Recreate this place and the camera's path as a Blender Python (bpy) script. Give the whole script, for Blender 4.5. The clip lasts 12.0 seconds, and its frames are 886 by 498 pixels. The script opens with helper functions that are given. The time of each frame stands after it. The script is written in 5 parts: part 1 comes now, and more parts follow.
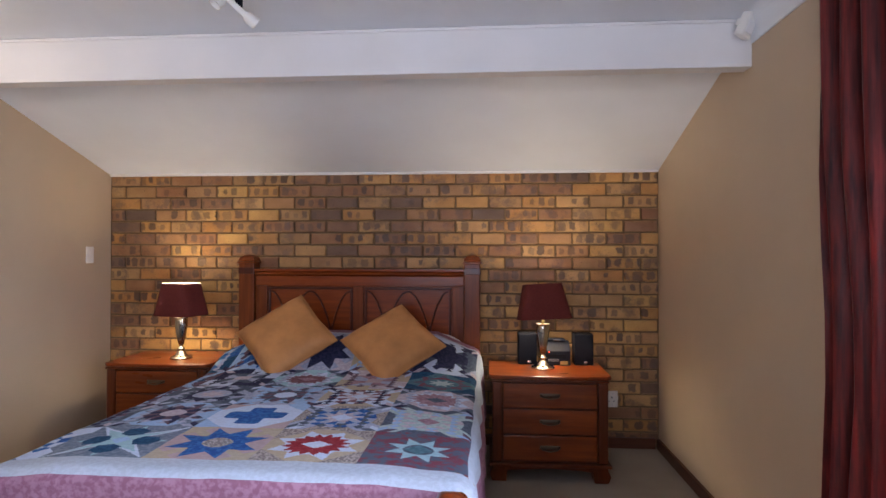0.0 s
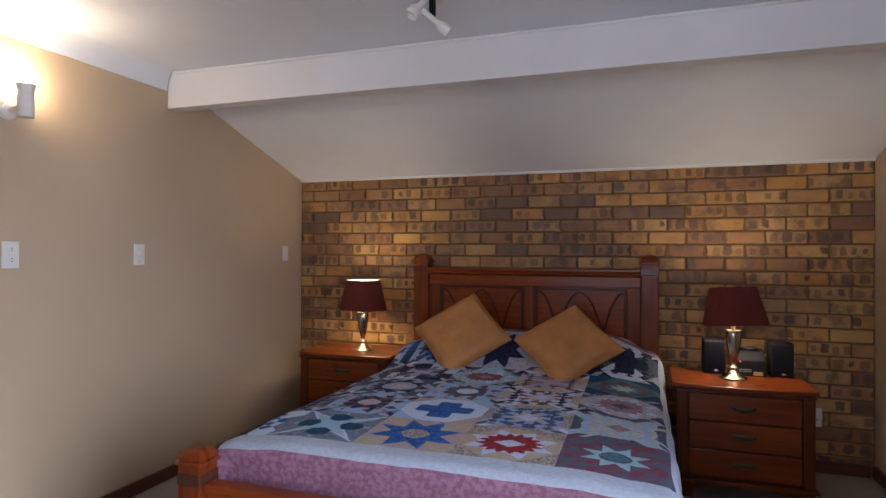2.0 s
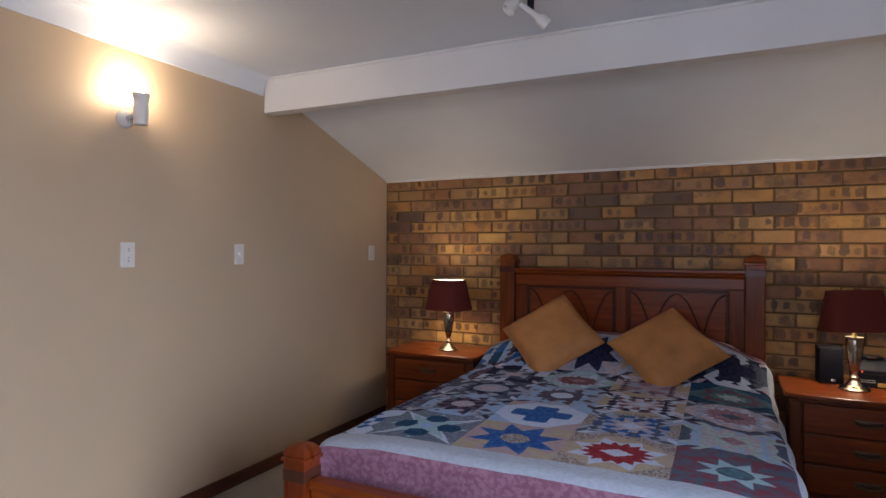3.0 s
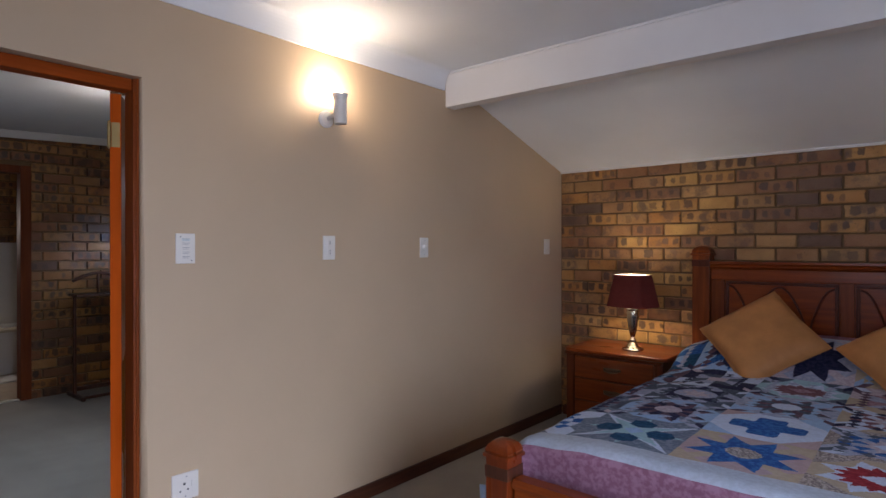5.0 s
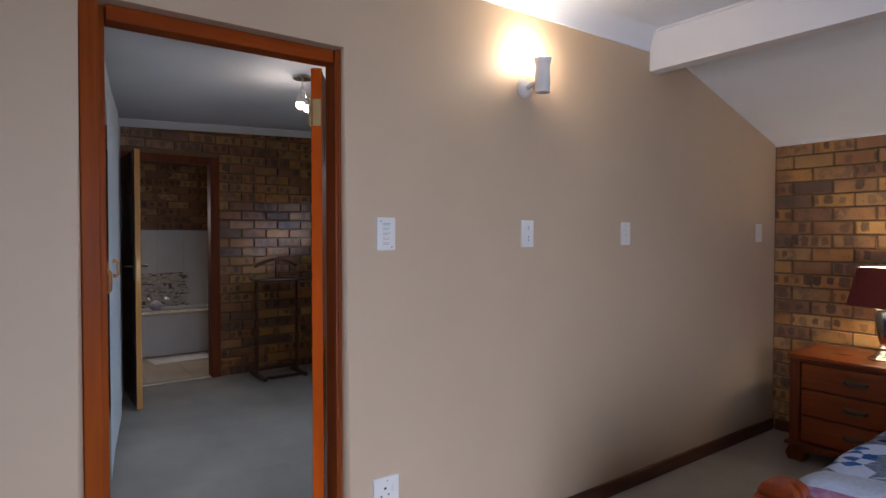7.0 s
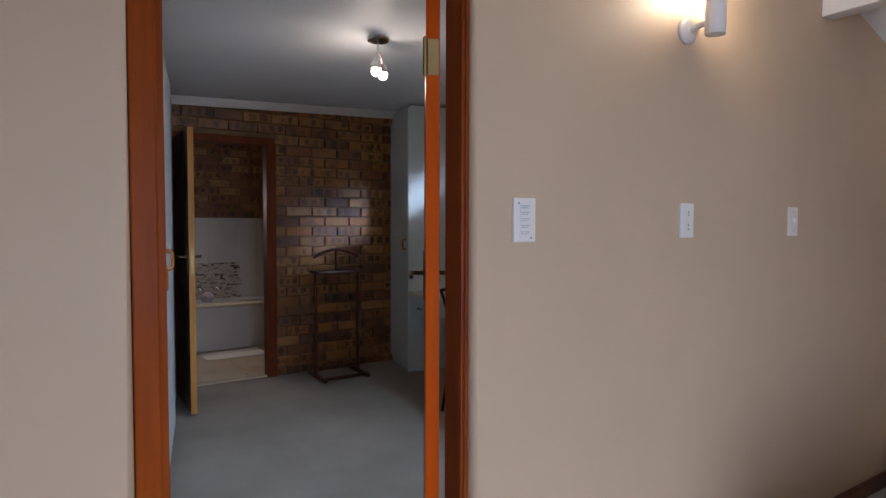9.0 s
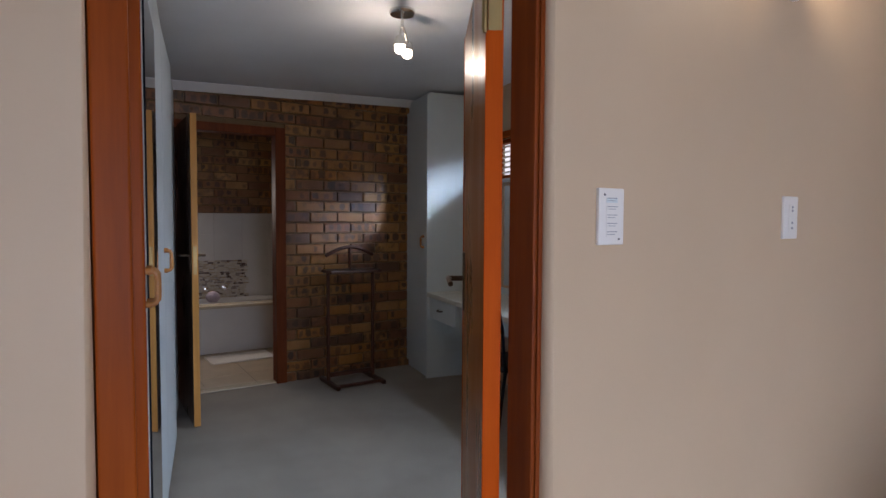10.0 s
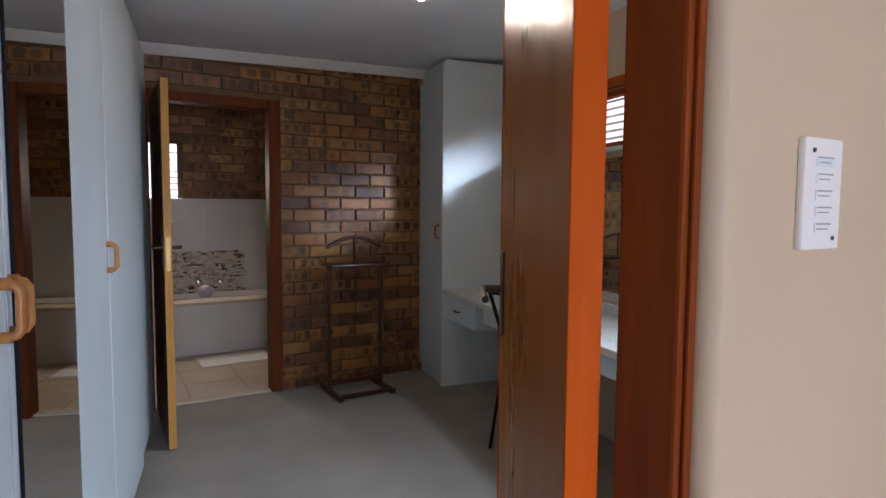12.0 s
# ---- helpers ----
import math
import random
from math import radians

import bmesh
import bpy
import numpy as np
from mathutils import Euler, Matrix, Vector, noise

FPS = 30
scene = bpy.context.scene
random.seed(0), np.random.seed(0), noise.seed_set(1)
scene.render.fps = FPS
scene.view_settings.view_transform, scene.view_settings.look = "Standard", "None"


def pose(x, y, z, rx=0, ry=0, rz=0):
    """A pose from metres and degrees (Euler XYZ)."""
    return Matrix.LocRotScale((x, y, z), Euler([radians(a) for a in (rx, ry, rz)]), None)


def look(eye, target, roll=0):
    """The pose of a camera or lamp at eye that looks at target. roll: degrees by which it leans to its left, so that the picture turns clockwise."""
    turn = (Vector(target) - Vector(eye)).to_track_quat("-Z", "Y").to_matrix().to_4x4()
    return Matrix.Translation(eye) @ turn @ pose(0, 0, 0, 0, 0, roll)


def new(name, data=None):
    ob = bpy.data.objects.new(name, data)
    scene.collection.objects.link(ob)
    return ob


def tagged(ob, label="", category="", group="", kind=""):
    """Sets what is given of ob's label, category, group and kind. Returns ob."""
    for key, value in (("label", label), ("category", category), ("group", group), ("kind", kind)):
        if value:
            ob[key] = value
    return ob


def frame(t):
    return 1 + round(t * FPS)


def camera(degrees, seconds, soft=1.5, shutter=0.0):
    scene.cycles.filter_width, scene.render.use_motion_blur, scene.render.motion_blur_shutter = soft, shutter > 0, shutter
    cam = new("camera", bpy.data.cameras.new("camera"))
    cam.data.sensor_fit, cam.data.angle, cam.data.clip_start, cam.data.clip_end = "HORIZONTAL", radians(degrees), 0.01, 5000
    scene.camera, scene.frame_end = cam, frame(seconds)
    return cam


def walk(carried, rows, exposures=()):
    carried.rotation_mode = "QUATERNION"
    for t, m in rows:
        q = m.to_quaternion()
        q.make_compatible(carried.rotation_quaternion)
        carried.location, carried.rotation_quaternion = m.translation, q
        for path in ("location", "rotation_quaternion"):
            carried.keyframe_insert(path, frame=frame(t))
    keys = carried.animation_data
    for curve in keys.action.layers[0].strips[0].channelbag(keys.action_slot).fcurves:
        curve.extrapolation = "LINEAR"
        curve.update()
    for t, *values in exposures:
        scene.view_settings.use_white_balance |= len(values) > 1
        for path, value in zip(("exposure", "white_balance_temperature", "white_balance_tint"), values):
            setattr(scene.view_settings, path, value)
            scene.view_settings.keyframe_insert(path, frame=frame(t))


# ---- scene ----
cam = camera(74.5, 12.0)
PATH = [
    (0, (0.349, 0.123, 1.377), (0.196, 2.117, 1.398), 0.1),
    (0.5, (0.305, 0.117, 1.37), (0.027, 2.097, 1.394), 0.1),
    (1, (0.257, 0.114, 1.381), (-0.147, 2.073, 1.398), 0.2),
    (1.5, (0.221, 0.097, 1.383), (-0.299, 2.028, 1.399), 0.3),
    (2, (0.169, 0.096, 1.386), (-0.468, 1.992, 1.399), 0.3),
    (2.5, (0.124, 0.09, 1.392), (-0.626, 1.944, 1.401), 0.2),
    (3, (0.05, 0.099, 1.391), (-0.813, 1.903, 1.399), 0.3),
    (4.8, (-0.144, 0.084, 1.359), (-1.403, 1.639, 1.363), 0.2),
    (5, (-0.169, 0.09, 1.367), (-1.464, 1.614, 1.362), 0.0),
    (5.5, (-0.257, 0.084, 1.365), (-1.628, 1.54, 1.351), 0.0),
    (6, (-0.352, 0.079, 1.358), (-1.812, 1.445, 1.333), -0.1),
    (6.5, (-0.5, 0.09, 1.352), (-2.05, 1.353, 1.316), -0.0),
    (7, (-0.634, 0.1, 1.357), (-2.244, 1.286, 1.311), 0.0),
    (7.5, (-0.815, 0.1, 1.358), (-2.468, 1.225, 1.301), 0.0),
    (7.7, (-0.871, 0.108, 1.364), (-2.539, 1.21, 1.295), 0.2),
    (9.5, (-1.462, 0.186, 1.345), (-3.148, 1.259, 1.258), 0.2),
    (10, (-1.646, 0.238, 1.352), (-3.339, 1.299, 1.255), 0.3),
    (10.5, (-1.785, 0.286, 1.347), (-3.48, 1.342, 1.24), 0.3),
    (11, (-1.934, 0.384, 1.351), (-3.631, 1.436, 1.234), 0.3),
    (11.5, (-2.069, 0.465, 1.353), (-3.768, 1.512, 1.228), 0.4),
    (12, (-2.195, 0.533, 1.344), (-3.907, 1.557, 1.205), 0.4),
]
EXPOSURES = [(0.0, -0.22, 6650, 21), (2.5, -0.95, 6800, 21), (5.0, -1.12, 6600, 22), (7.0, -1.05, 6350, 22), (9.5, -0.92, 6600, 22), (12.0, -0.36, 6750, 22)]
walk(cam, [(t, look(eye, target, roll)) for t, eye, target, roll in PATH], EXPOSURES)

# ---- world and lights ----
world = bpy.data.worlds.new("sky")
scene.world = world
world.use_nodes = True
wn = world.node_tree
sky = wn.nodes.new("ShaderNodeTexSky")
sky.sky_type = 'NISHITA'
sky.sun_disc = False
sky.sun_elevation = radians(38)
sky.sun_rotation = radians(120)
wn.links.new(sky.outputs[0], wn.nodes["Background"].inputs[0])
wn.nodes["Background"].inputs[1].default_value = 0.10

sun = new("sun", bpy.data.lights.new("sun", 'SUN'))
sun.data.energy = 0.8
sun.data.angle = radians(12)
sun.data.color = (1.0, 0.95, 0.88)
sun.matrix_world = look((0, 0, 30), (-14, -6, 18))


def area_lamp(name, m, w, h, power, color, spread=180):
    ob = new(name, bpy.data.lights.new(name, 'AREA'))
    ob.data.shape, ob.data.size, ob.data.size_y = 'RECTANGLE', w, h
    ob.data.energy, ob.data.color, ob.data.spread = power, color, radians(spread)
    ob.matrix_world = m
    return ob


def point_lamp(name, p, power, color, r=0.03):
    ob = new(name, bpy.data.lights.new(name, 'POINT'))
    ob.data.energy, ob.data.color, ob.data.shadow_soft_size = power, color, r
    ob.location = p
    return ob


DAY = (0.66, 0.80, 1.0)
area_lamp("glass_door_daylight", look((1.60, 0.80, 1.02), (-2.5, 1.50, -0.80)), 2.1, 1.7, 100, DAY, 98)
area_lamp("south_window_daylight", look((-0.1, -1.93, 1.45), (0.1, 3.0, 4.0)), 2.3, 1.2, 38, DAY, 105)
VAN = pose(-5.905, 2.745, 0, 0, 0, -9.5)      # the vanity: x along the counter, y into its wall
area_lamp("vanity_window_daylight", VAN @ look((2.50, 1.07, 2.095), (1.60, 0.604, 1.862)), 0.95, 0.42, 4.2, (0.58, 0.79, 1.0), 16)
area_lamp("vanity_window_sky", VAN @ look((2.10, 0.54, 1.86), (1.9, -1.3, 0.10)), 0.8, 0.28, 25, (0.52, 0.75, 1.0), 110)
area_lamp("bathroom_window_daylight", look((-8.33, 1.12, 1.58), (-7.2, 1.6, 0.5)), 0.34, 0.7, 9, (1.0, 0.92, 0.80), 120)
point_lamp("sconce_bulb_light", (-2.445, 1.977, 2.155), 17, (1.0, 0.88, 0.66), 0.03)
point_lamp("lamp_bulb_light", (-1.814, 4.10, 1.085), 13, (1.0, 0.92, 0.70), 0.05)
point_lamp("lamp_bulb_light", (0.707, 3.95, 1.095), 15, (1.0, 0.92, 0.70), 0.05)
point_lamp("dressing_bulb_light", (-4.28, 1.62, 2.12), 7.2, (1.0, 0.90, 0.74), 0.04)

# ---- materials ----


def material(name, rough=0.6, metal=0.0):
    m = bpy.data.materials.new(name)
    m.use_nodes = True
    t = m.node_tree
    b = t.nodes["Principled BSDF"]
    b.inputs["Roughness"].default_value, b.inputs["Metallic"].default_value = rough, metal
    return m, t, b


def node(t, kind, **values):
    n = t.nodes.new(kind)
    for k, v in values.items():
        n.inputs[k].default_value = v
    return n


def ramp(t, src, stops):
    r = t.nodes.new("ShaderNodeValToRGB")
    e = r.color_ramp.elements
    e[0].position, e[0].color = stops[0][0], (*stops[0][1], 1)
    e[1].position, e[1].color = stops[-1][0], (*stops[-1][1], 1)
    for p, c in stops[1:-1]:
        e.new(p).color = (*c, 1)
    t.links.new(src, r.inputs[0])
    return r


def coords(t, scale=(1, 1, 1), rot=(0, 0, 0), world_space=True):
    mp = t.nodes.new("ShaderNodeMapping")
    mp.inputs["Scale"].default_value = scale
    mp.inputs["Rotation"].default_value = rot
    if world_space:
        t.links.new(t.nodes.new("ShaderNodeNewGeometry").outputs["Position"], mp.inputs[0])
    else:
        t.links.new(t.nodes.new("ShaderNodeTexCoord").outputs["Object"], mp.inputs[0])
    return mp.outputs[0]


def noise_tex(t, vec, scale, detail=4.0, rough=0.55):
    n = t.nodes.new("ShaderNodeTexNoise")
    n.inputs["Scale"].default_value, n.inputs["Detail"].default_value, n.inputs["Roughness"].default_value = scale, detail, rough
    t.links.new(vec, n.inputs["Vector"])
    return n.outputs["Fac"]


def bump(t, b, src, strength=0.2, dist=0.002, under=None):
    n = t.nodes.new("ShaderNodeBump")
    n.inputs["Strength"].default_value, n.inputs["Distance"].default_value = strength, dist
    t.links.new(src, n.inputs["Height"])
    if under:
        t.links.new(under.outputs[0], n.inputs["Normal"])
    t.links.new(n.outputs[0], b.inputs["Normal"])
    return n


def mix(t, fac, a, b, kind='MIX'):
    n = t.nodes.new("ShaderNodeMix")
    n.data_type, n.blend_type = 'RGBA', kind
    for i, v in ((0, fac), (6, a), (7, b)):
        if hasattr(v, "is_linked"):
            t.links.new(v, n.inputs[i])
        elif isinstance(v, tuple):
            n.inputs[i].default_value = (*v, 1)
        else:
            n.inputs[i].default_value = v
    return n.outputs[2]


def mathn(t, op, a, b=0.0, c=0.0):
    n = t.nodes.new("ShaderNodeMath")
    n.operation = op
    for i, v in enumerate((a, b, c)):
        if hasattr(v, "is_linked"):
            t.links.new(v, n.inputs[i])
        else:
            n.inputs[i].default_value = v
    return n.outputs[0]


def plain(name, col, rough=0.6, metal=0.0, vary=0.12, scale=9.0, grain=120.0, relief=0.12):
    """A surface with soft stains and a fine grain."""
    m, t, b = material(name, rough, metal)
    v = coords(t)
    lo = tuple(c * (1 - vary) for c in col)
    hi = tuple(min(1, c * (1 + vary * 0.6)) for c in col)
    big = ramp(t, noise_tex(t, v, scale, 5), [(0.3, lo), (0.7, hi)])
    t.links.new(big.outputs[0], b.inputs["Base Color"])
    fine = noise_tex(t, v, grain, 3)
    r = ramp(t, fine, [(0.3, (rough * 0.85,) * 3), (0.7, (min(1, rough * 1.15),) * 3)])
    t.links.new(r.outputs[0], b.inputs["Roughness"])
    if relief:
        bump(t, b, fine, relief, 0.0015)
    return m


def wood(name, dark, light, rough=0.3, axis=2, coat=0.4, fine=38.0, spec=0.25, relief=0.08):
    """Stained timber with its grain along one axis."""
    m, t, b = material(name, rough)
    sc = [fine, fine, fine]
    sc[axis] = 2.2
    v = coords(t, tuple(sc))
    g = noise_tex(t, v, 1.0, 6, 0.65)
    v2 = coords(t, tuple(3.0 if k != axis else 0.8 for k in range(3)))
    g2 = noise_tex(t, v2, 2.0, 3)
    both = mathn(t, 'ADD', mathn(t, 'MULTIPLY', g, 0.65), mathn(t, 'MULTIPLY', g2, 0.35))
    r = ramp(t, both, [(0.32, dark), (0.52, tuple((a + c) / 2 for a, c in zip(dark, light))), (0.68, light)])
    t.links.new(r.outputs[0], b.inputs["Base Color"])
    b.inputs["Coat Weight"].default_value = coat
    b.inputs["Specular IOR Level"].default_value = spec
    b.inputs["Coat Roughness"].default_value = 0.16
    rr = ramp(t, g2, [(0.3, (rough * 0.8,) * 3), (0.7, (rough * 1.3,) * 3)])
    t.links.new(rr.outputs[0], b.inputs["Roughness"])
    if relief:
        bump(t, b, g, relief, 0.001)
    return m


def brick_material(name, stops, marks, rough=0.45, spec=0.4):
    """Clay face brick: its own colour brick by brick, round kiln marks, one smoky end, grit."""
    m, t, b = material(name, rough)
    b.inputs["Specular IOR Level"].default_value = spec
    info = t.nodes.new("ShaderNodeObjectInfo")
    geo = t.nodes.new("ShaderNodeNewGeometry")
    rnd = mathn(t, 'FRACT', mathn(t, 'ADD', info.outputs["Random"], geo.outputs["Random Per Island"]))

    def dice(k):
        return mathn(t, 'FRACT', mathn(t, 'MULTIPLY', rnd, k))
    # the darker bricks lie in loose drifts over the wall
    drift = noise_tex(t, info.outputs["Location"], 1.3, 2)
    pick = mathn(t, 'ADD', mathn(t, 'MULTIPLY', rnd, 0.80), mathn(t, 'MULTIPLY', mathn(t, 'SUBTRACT', drift, 0.42), 1.1))
    base = ramp(t, pick, stops)
    base.color_ramp.interpolation = 'CONSTANT'
    v = coords(t)
    warp = mathn(t, 'SUBTRACT', noise_tex(t, v, 42, 3), 0.5)
    sep = t.nodes.new("ShaderNodeSeparateXYZ")
    t.links.new(t.nodes.new("ShaderNodeUVMap").outputs[0], sep.inputs[0])
    # kiln marks in a row: cell by cell present or not, wide or narrow
    along = mathn(t, 'ADD', mathn(t, 'MULTIPLY', sep.outputs[0], mathn(t, 'ADD', 0.80, mathn(t, 'MULTIPLY', dice(17.3), 0.5))), dice(5.9))
    cell = mathn(t, 'FLOOR', along)
    white = t.nodes.new("ShaderNodeTexWhiteNoise")
    white.noise_dimensions = '2D'
    pair = t.nodes.new("ShaderNodeCombineXYZ")
    t.links.new(cell, pair.inputs[0])
    t.links.new(mathn(t, 'MULTIPLY', rnd, 91.0), pair.inputs[1])
    t.links.new(pair.outputs[0], white.inputs["Vector"])
    parts = t.nodes.new("ShaderNodeSeparateColor")
    t.links.new(white.outputs["Color"], parts.inputs[0])
    du = mathn(t, 'ABSOLUTE', mathn(t, 'SUBTRACT', mathn(t, 'FRACT', along), 0.5))
    dv = mathn(t, 'ABSOLUTE', mathn(t, 'SUBTRACT', sep.outputs[1], mathn(t, 'ADD', 0.42, mathn(t, 'MULTIPLY', parts.outputs[0], 0.16))))
    dist = mathn(t, 'POWER', mathn(t, 'ADD', mathn(t, 'POWER', du, 4.0), mathn(t, 'POWER', mathn(t, 'MULTIPLY', dv, 0.9), 4.0)), 0.25)
    dist = mathn(t, 'ADD', dist, mathn(t, 'MULTIPLY', warp, 0.40))
    size = mathn(t, 'ADD', 0.24, mathn(t, 'MULTIPLY', parts.outputs[1], 0.20))
    inside = mathn(t, 'MULTIPLY', mathn(t, 'SUBTRACT', size, dist), 12.0)
    inside = mathn(t, 'MAXIMUM', mathn(t, 'MINIMUM', inside, 1.0), 0.0)
    there = mathn(t, 'LESS_THAN', parts.outputs[2], mathn(t, 'MULTIPLY', mathn(t, 'MAXIMUM', mathn(t, 'SUBTRACT', dice(7.31), 0.18), 0.0), 1.5))
    fac = mathn(t, 'MULTIPLY', mathn(t, 'MULTIPLY', inside, there), mathn(t, 'ADD', 0.42, mathn(t, 'MULTIPLY', parts.outputs[0], 0.45)))
    c1 = mix(t, fac, base.outputs[0], marks)
    # a smoky end on some bricks
    shift = t.nodes.new("ShaderNodeVectorMath")
    shift.operation = 'ADD'
    t.links.new(v, shift.inputs[0])
    t.links.new(mathn(t, 'MULTIPLY', rnd, 40.0), shift.inputs[1])
    smoke = ramp(t, noise_tex(t, shift.outputs[0], 10, 4, 0.6), [(0.50, (0, 0, 0)), (0.62, (1, 1, 1))])
    sf = mathn(t, 'MULTIPLY', mathn(t, 'MULTIPLY', smoke.outputs[0], mathn(t, 'GREATER_THAN', dice(11.7), 0.45)), 0.62)
    c2 = mix(t, sf, c1, tuple(c * 1.5 for c in marks))
    specks = ramp(t, noise_tex(t, v, 75, 3, 0.6), [(0.27, (0.30, 0.25, 0.22)), (0.36, (1, 1, 1))])
    c3 = mix(t, 0.8, c2, specks.outputs[0], 'MULTIPLY')
    grit = noise_tex(t, v, 210, 3, 0.6)
    tone = ramp(t, grit, [(0.3, (0.86, 0.85, 0.84)), (0.7, (1.10, 1.09, 1.07))])
    c4 = mix(t, 1.0, c3, tone.outputs[0], 'MULTIPLY')
    blush = ramp(t, noise_tex(t, shift.outputs[0], 7, 2), [(0.35, (0.86, 0.80, 0.76)), (0.65, (1.08, 1.08, 1.06))])
    c5 = mix(t, 1.0, c4, blush.outputs[0], 'MULTIPLY')
    # paler arrises where the faces are rubbed
    low = mathn(t, 'ABSOLUTE', mathn(t, 'SUBTRACT', sep.outputs[1], 0.5))
    rub = ramp(t, mathn(t, 'ADD', low, mathn(t, 'MULTIPLY', warp, 0.12)), [(0.40, (0, 0, 0)), (0.47, (1, 1, 1))])
    c6 = mix(t, mathn(t, 'MULTIPLY', rub.outputs[0], 0.35), c5, tuple(min(1.0, c * 0.85) for c in stops[2][1]))
    t.links.new(c6, b.inputs["Base Color"])
    rr = ramp(t, noise_tex(t, v, 30, 3), [(0.3, (rough * 1.35,) * 3), (0.7, (rough * 0.8,) * 3)])
    t.links.new(rr.outputs[0], b.inputs["Roughness"])
    bump(t, b, grit, 0.30, 0.002)
    return m


BRICK_STOPS = [(0.0, (0.547, 0.316, 0.105)), (0.12, (0.488, 0.254, 0.081)), (0.24, (0.518, 0.299, 0.120)), (0.34, (0.458, 0.219, 0.066)), (0.44, (0.391, 0.206, 0.089)),
               (0.53, (0.332, 0.158, 0.070)), (0.62, (0.420, 0.237, 0.097)), (0.72, (0.264, 0.131, 0.066)), (0.84, (0.180, 0.101, 0.062)), (0.94, (0.225, 0.114, 0.062)), (1.0, (0.141, 0.086, 0.058))]
M_BRICK = brick_material("face_brick", BRICK_STOPS, (0.080, 0.052, 0.042), 0.5)
# the same bricks, with the dressing room's dim light put into their colour
DIMMED_STOPS = [(p, (r * 0.76, g * 0.64, b * 0.54)) for p, (r, g, b) in BRICK_STOPS]
M_BRICK_GLOSS = brick_material("dimmed_face_brick", DIMMED_STOPS, (0.030, 0.018, 0.014), 0.33, 0.5)
M_MORTAR = plain("mortar", (0.20, 0.120, 0.058), 0.9, grain=200, relief=0.5)


def paint(name, col):
    m, t, b = material(name, 0.55)
    v = coords(t)
    big = ramp(t, noise_tex(t, v, 1.6, 4), [(0.3, tuple(c * 0.95 for c in col)), (0.7, tuple(min(1, c * 1.03) for c in col))])
    t.links.new(big.outputs[0], b.inputs["Base Color"])
    f = noise_tex(t, v, 160, 3)
    n1 = bump(t, b, f, 0.10, 0.001)
    f2 = noise_tex(t, v, 14, 3)
    bump(t, b, f2, 0.06, 0.004, n1)
    return m


M_TAN = paint("tan_wall_paint", (0.57, 0.425, 0.285))
M_CEIL = paint("white_ceiling_paint", (0.82, 0.85, 0.89))
M_BEAM = plain("white_gloss_paint", (0.80, 0.78, 0.77), 0.4, vary=0.04, scale=3, relief=0.05)
M_WHITE = plain("white_laminate", (0.66, 0.72, 0.72), 0.35, vary=0.05, scale=2.5, relief=0.04)
M_WHITE_PLASTIC = plain("white_plastic", (0.80, 0.77, 0.72), 0.35, vary=0.03, relief=0.0)
M_GREY_MARK = plain("grey_print", (0.32, 0.32, 0.34), 0.5, relief=0.0)
M_DARK_MARK = plain("dark_print", (0.05, 0.05, 0.055), 0.5, relief=0.0)
M_TILE = plain("white_wall_tile", (0.72, 0.70, 0.66), 0.2, vary=0.05, scale=4, relief=0.02)
M_FLOOR_TILE = plain("beige_floor_tile", (0.50, 0.40, 0.28), 0.35, vary=0.12, scale=6, relief=0.05)
M_GROUT = plain("grout", (0.36, 0.31, 0.25), 0.9)
M_TUB = plain("white_enamel", (0.80, 0.79, 0.76), 0.12, vary=0.02, relief=0.0)
M_TUB_RIM = plain("cream_tile", (0.62, 0.54, 0.40), 0.25, vary=0.08, relief=0.02)
M_MAT = plain("white_bath_mat", (0.78, 0.76, 0.72), 0.95, vary=0.06, grain=260, relief=0.9)
M_DARK_WOOD = wood("cherry_wood", (0.105, 0.020, 0.005), (0.30, 0.066, 0.011), 0.36, coat=0.12, spec=0.18)
M_CHERRY_X = wood("cherry_wood_along", (0.145, 0.024, 0.005), (0.34, 0.068, 0.009), 0.34, axis=0, coat=0.2, spec=0.18)
M_CHEST = wood("cherry_chest", (0.105, 0.018, 0.004), (0.275, 0.056, 0.008), 0.34, axis=0, coat=0.2, spec=0.2)
M_CHEST_DARK = wood("cherry_chest_frame", (0.060, 0.012, 0.004), (0.16, 0.032, 0.006), 0.34, coat=0.2, spec=0.2)
M_FRAME = wood("meranti_frame", (0.215, 0.040, 0.004), (0.37, 0.076, 0.007), 0.5, axis=2, coat=0.0, spec=0.08)
# M_FRAME's wood with the hinge side's shade put into its colour
M_JAMB = wood("shaded_meranti_jamb", (0.155, 0.029, 0.005), (0.27, 0.056, 0.008), 0.42, axis=2, coat=0.0, spec=0.12)
M_FRAME_DARK = wood("stained_frame", (0.11, 0.024, 0.008), (0.21, 0.052, 0.015), 0.5, axis=2, coat=0.0, spec=0.1)
M_FRAME_Y = wood("meranti_frame_along", (0.205, 0.033, 0.004), (0.36, 0.066, 0.007), 0.5, axis=1, coat=0.0, spec=0.08)
M_LEAF = wood("door_veneer", (0.305, 0.092, 0.014), (0.335, 0.104, 0.016), 0.30, axis=2, coat=0.06, fine=45.0, spec=0.12, relief=0.0)
M_LIPPING = wood("door_lipping", (0.46, 0.066, 0.004), (0.60, 0.100, 0.006), 0.5, axis=2, coat=0.0, spec=0.06)
M_PINE = wood("pale_door_edge", (0.40, 0.175, 0.038), (0.56, 0.27, 0.065), 0.45, axis=2, coat=0.0)
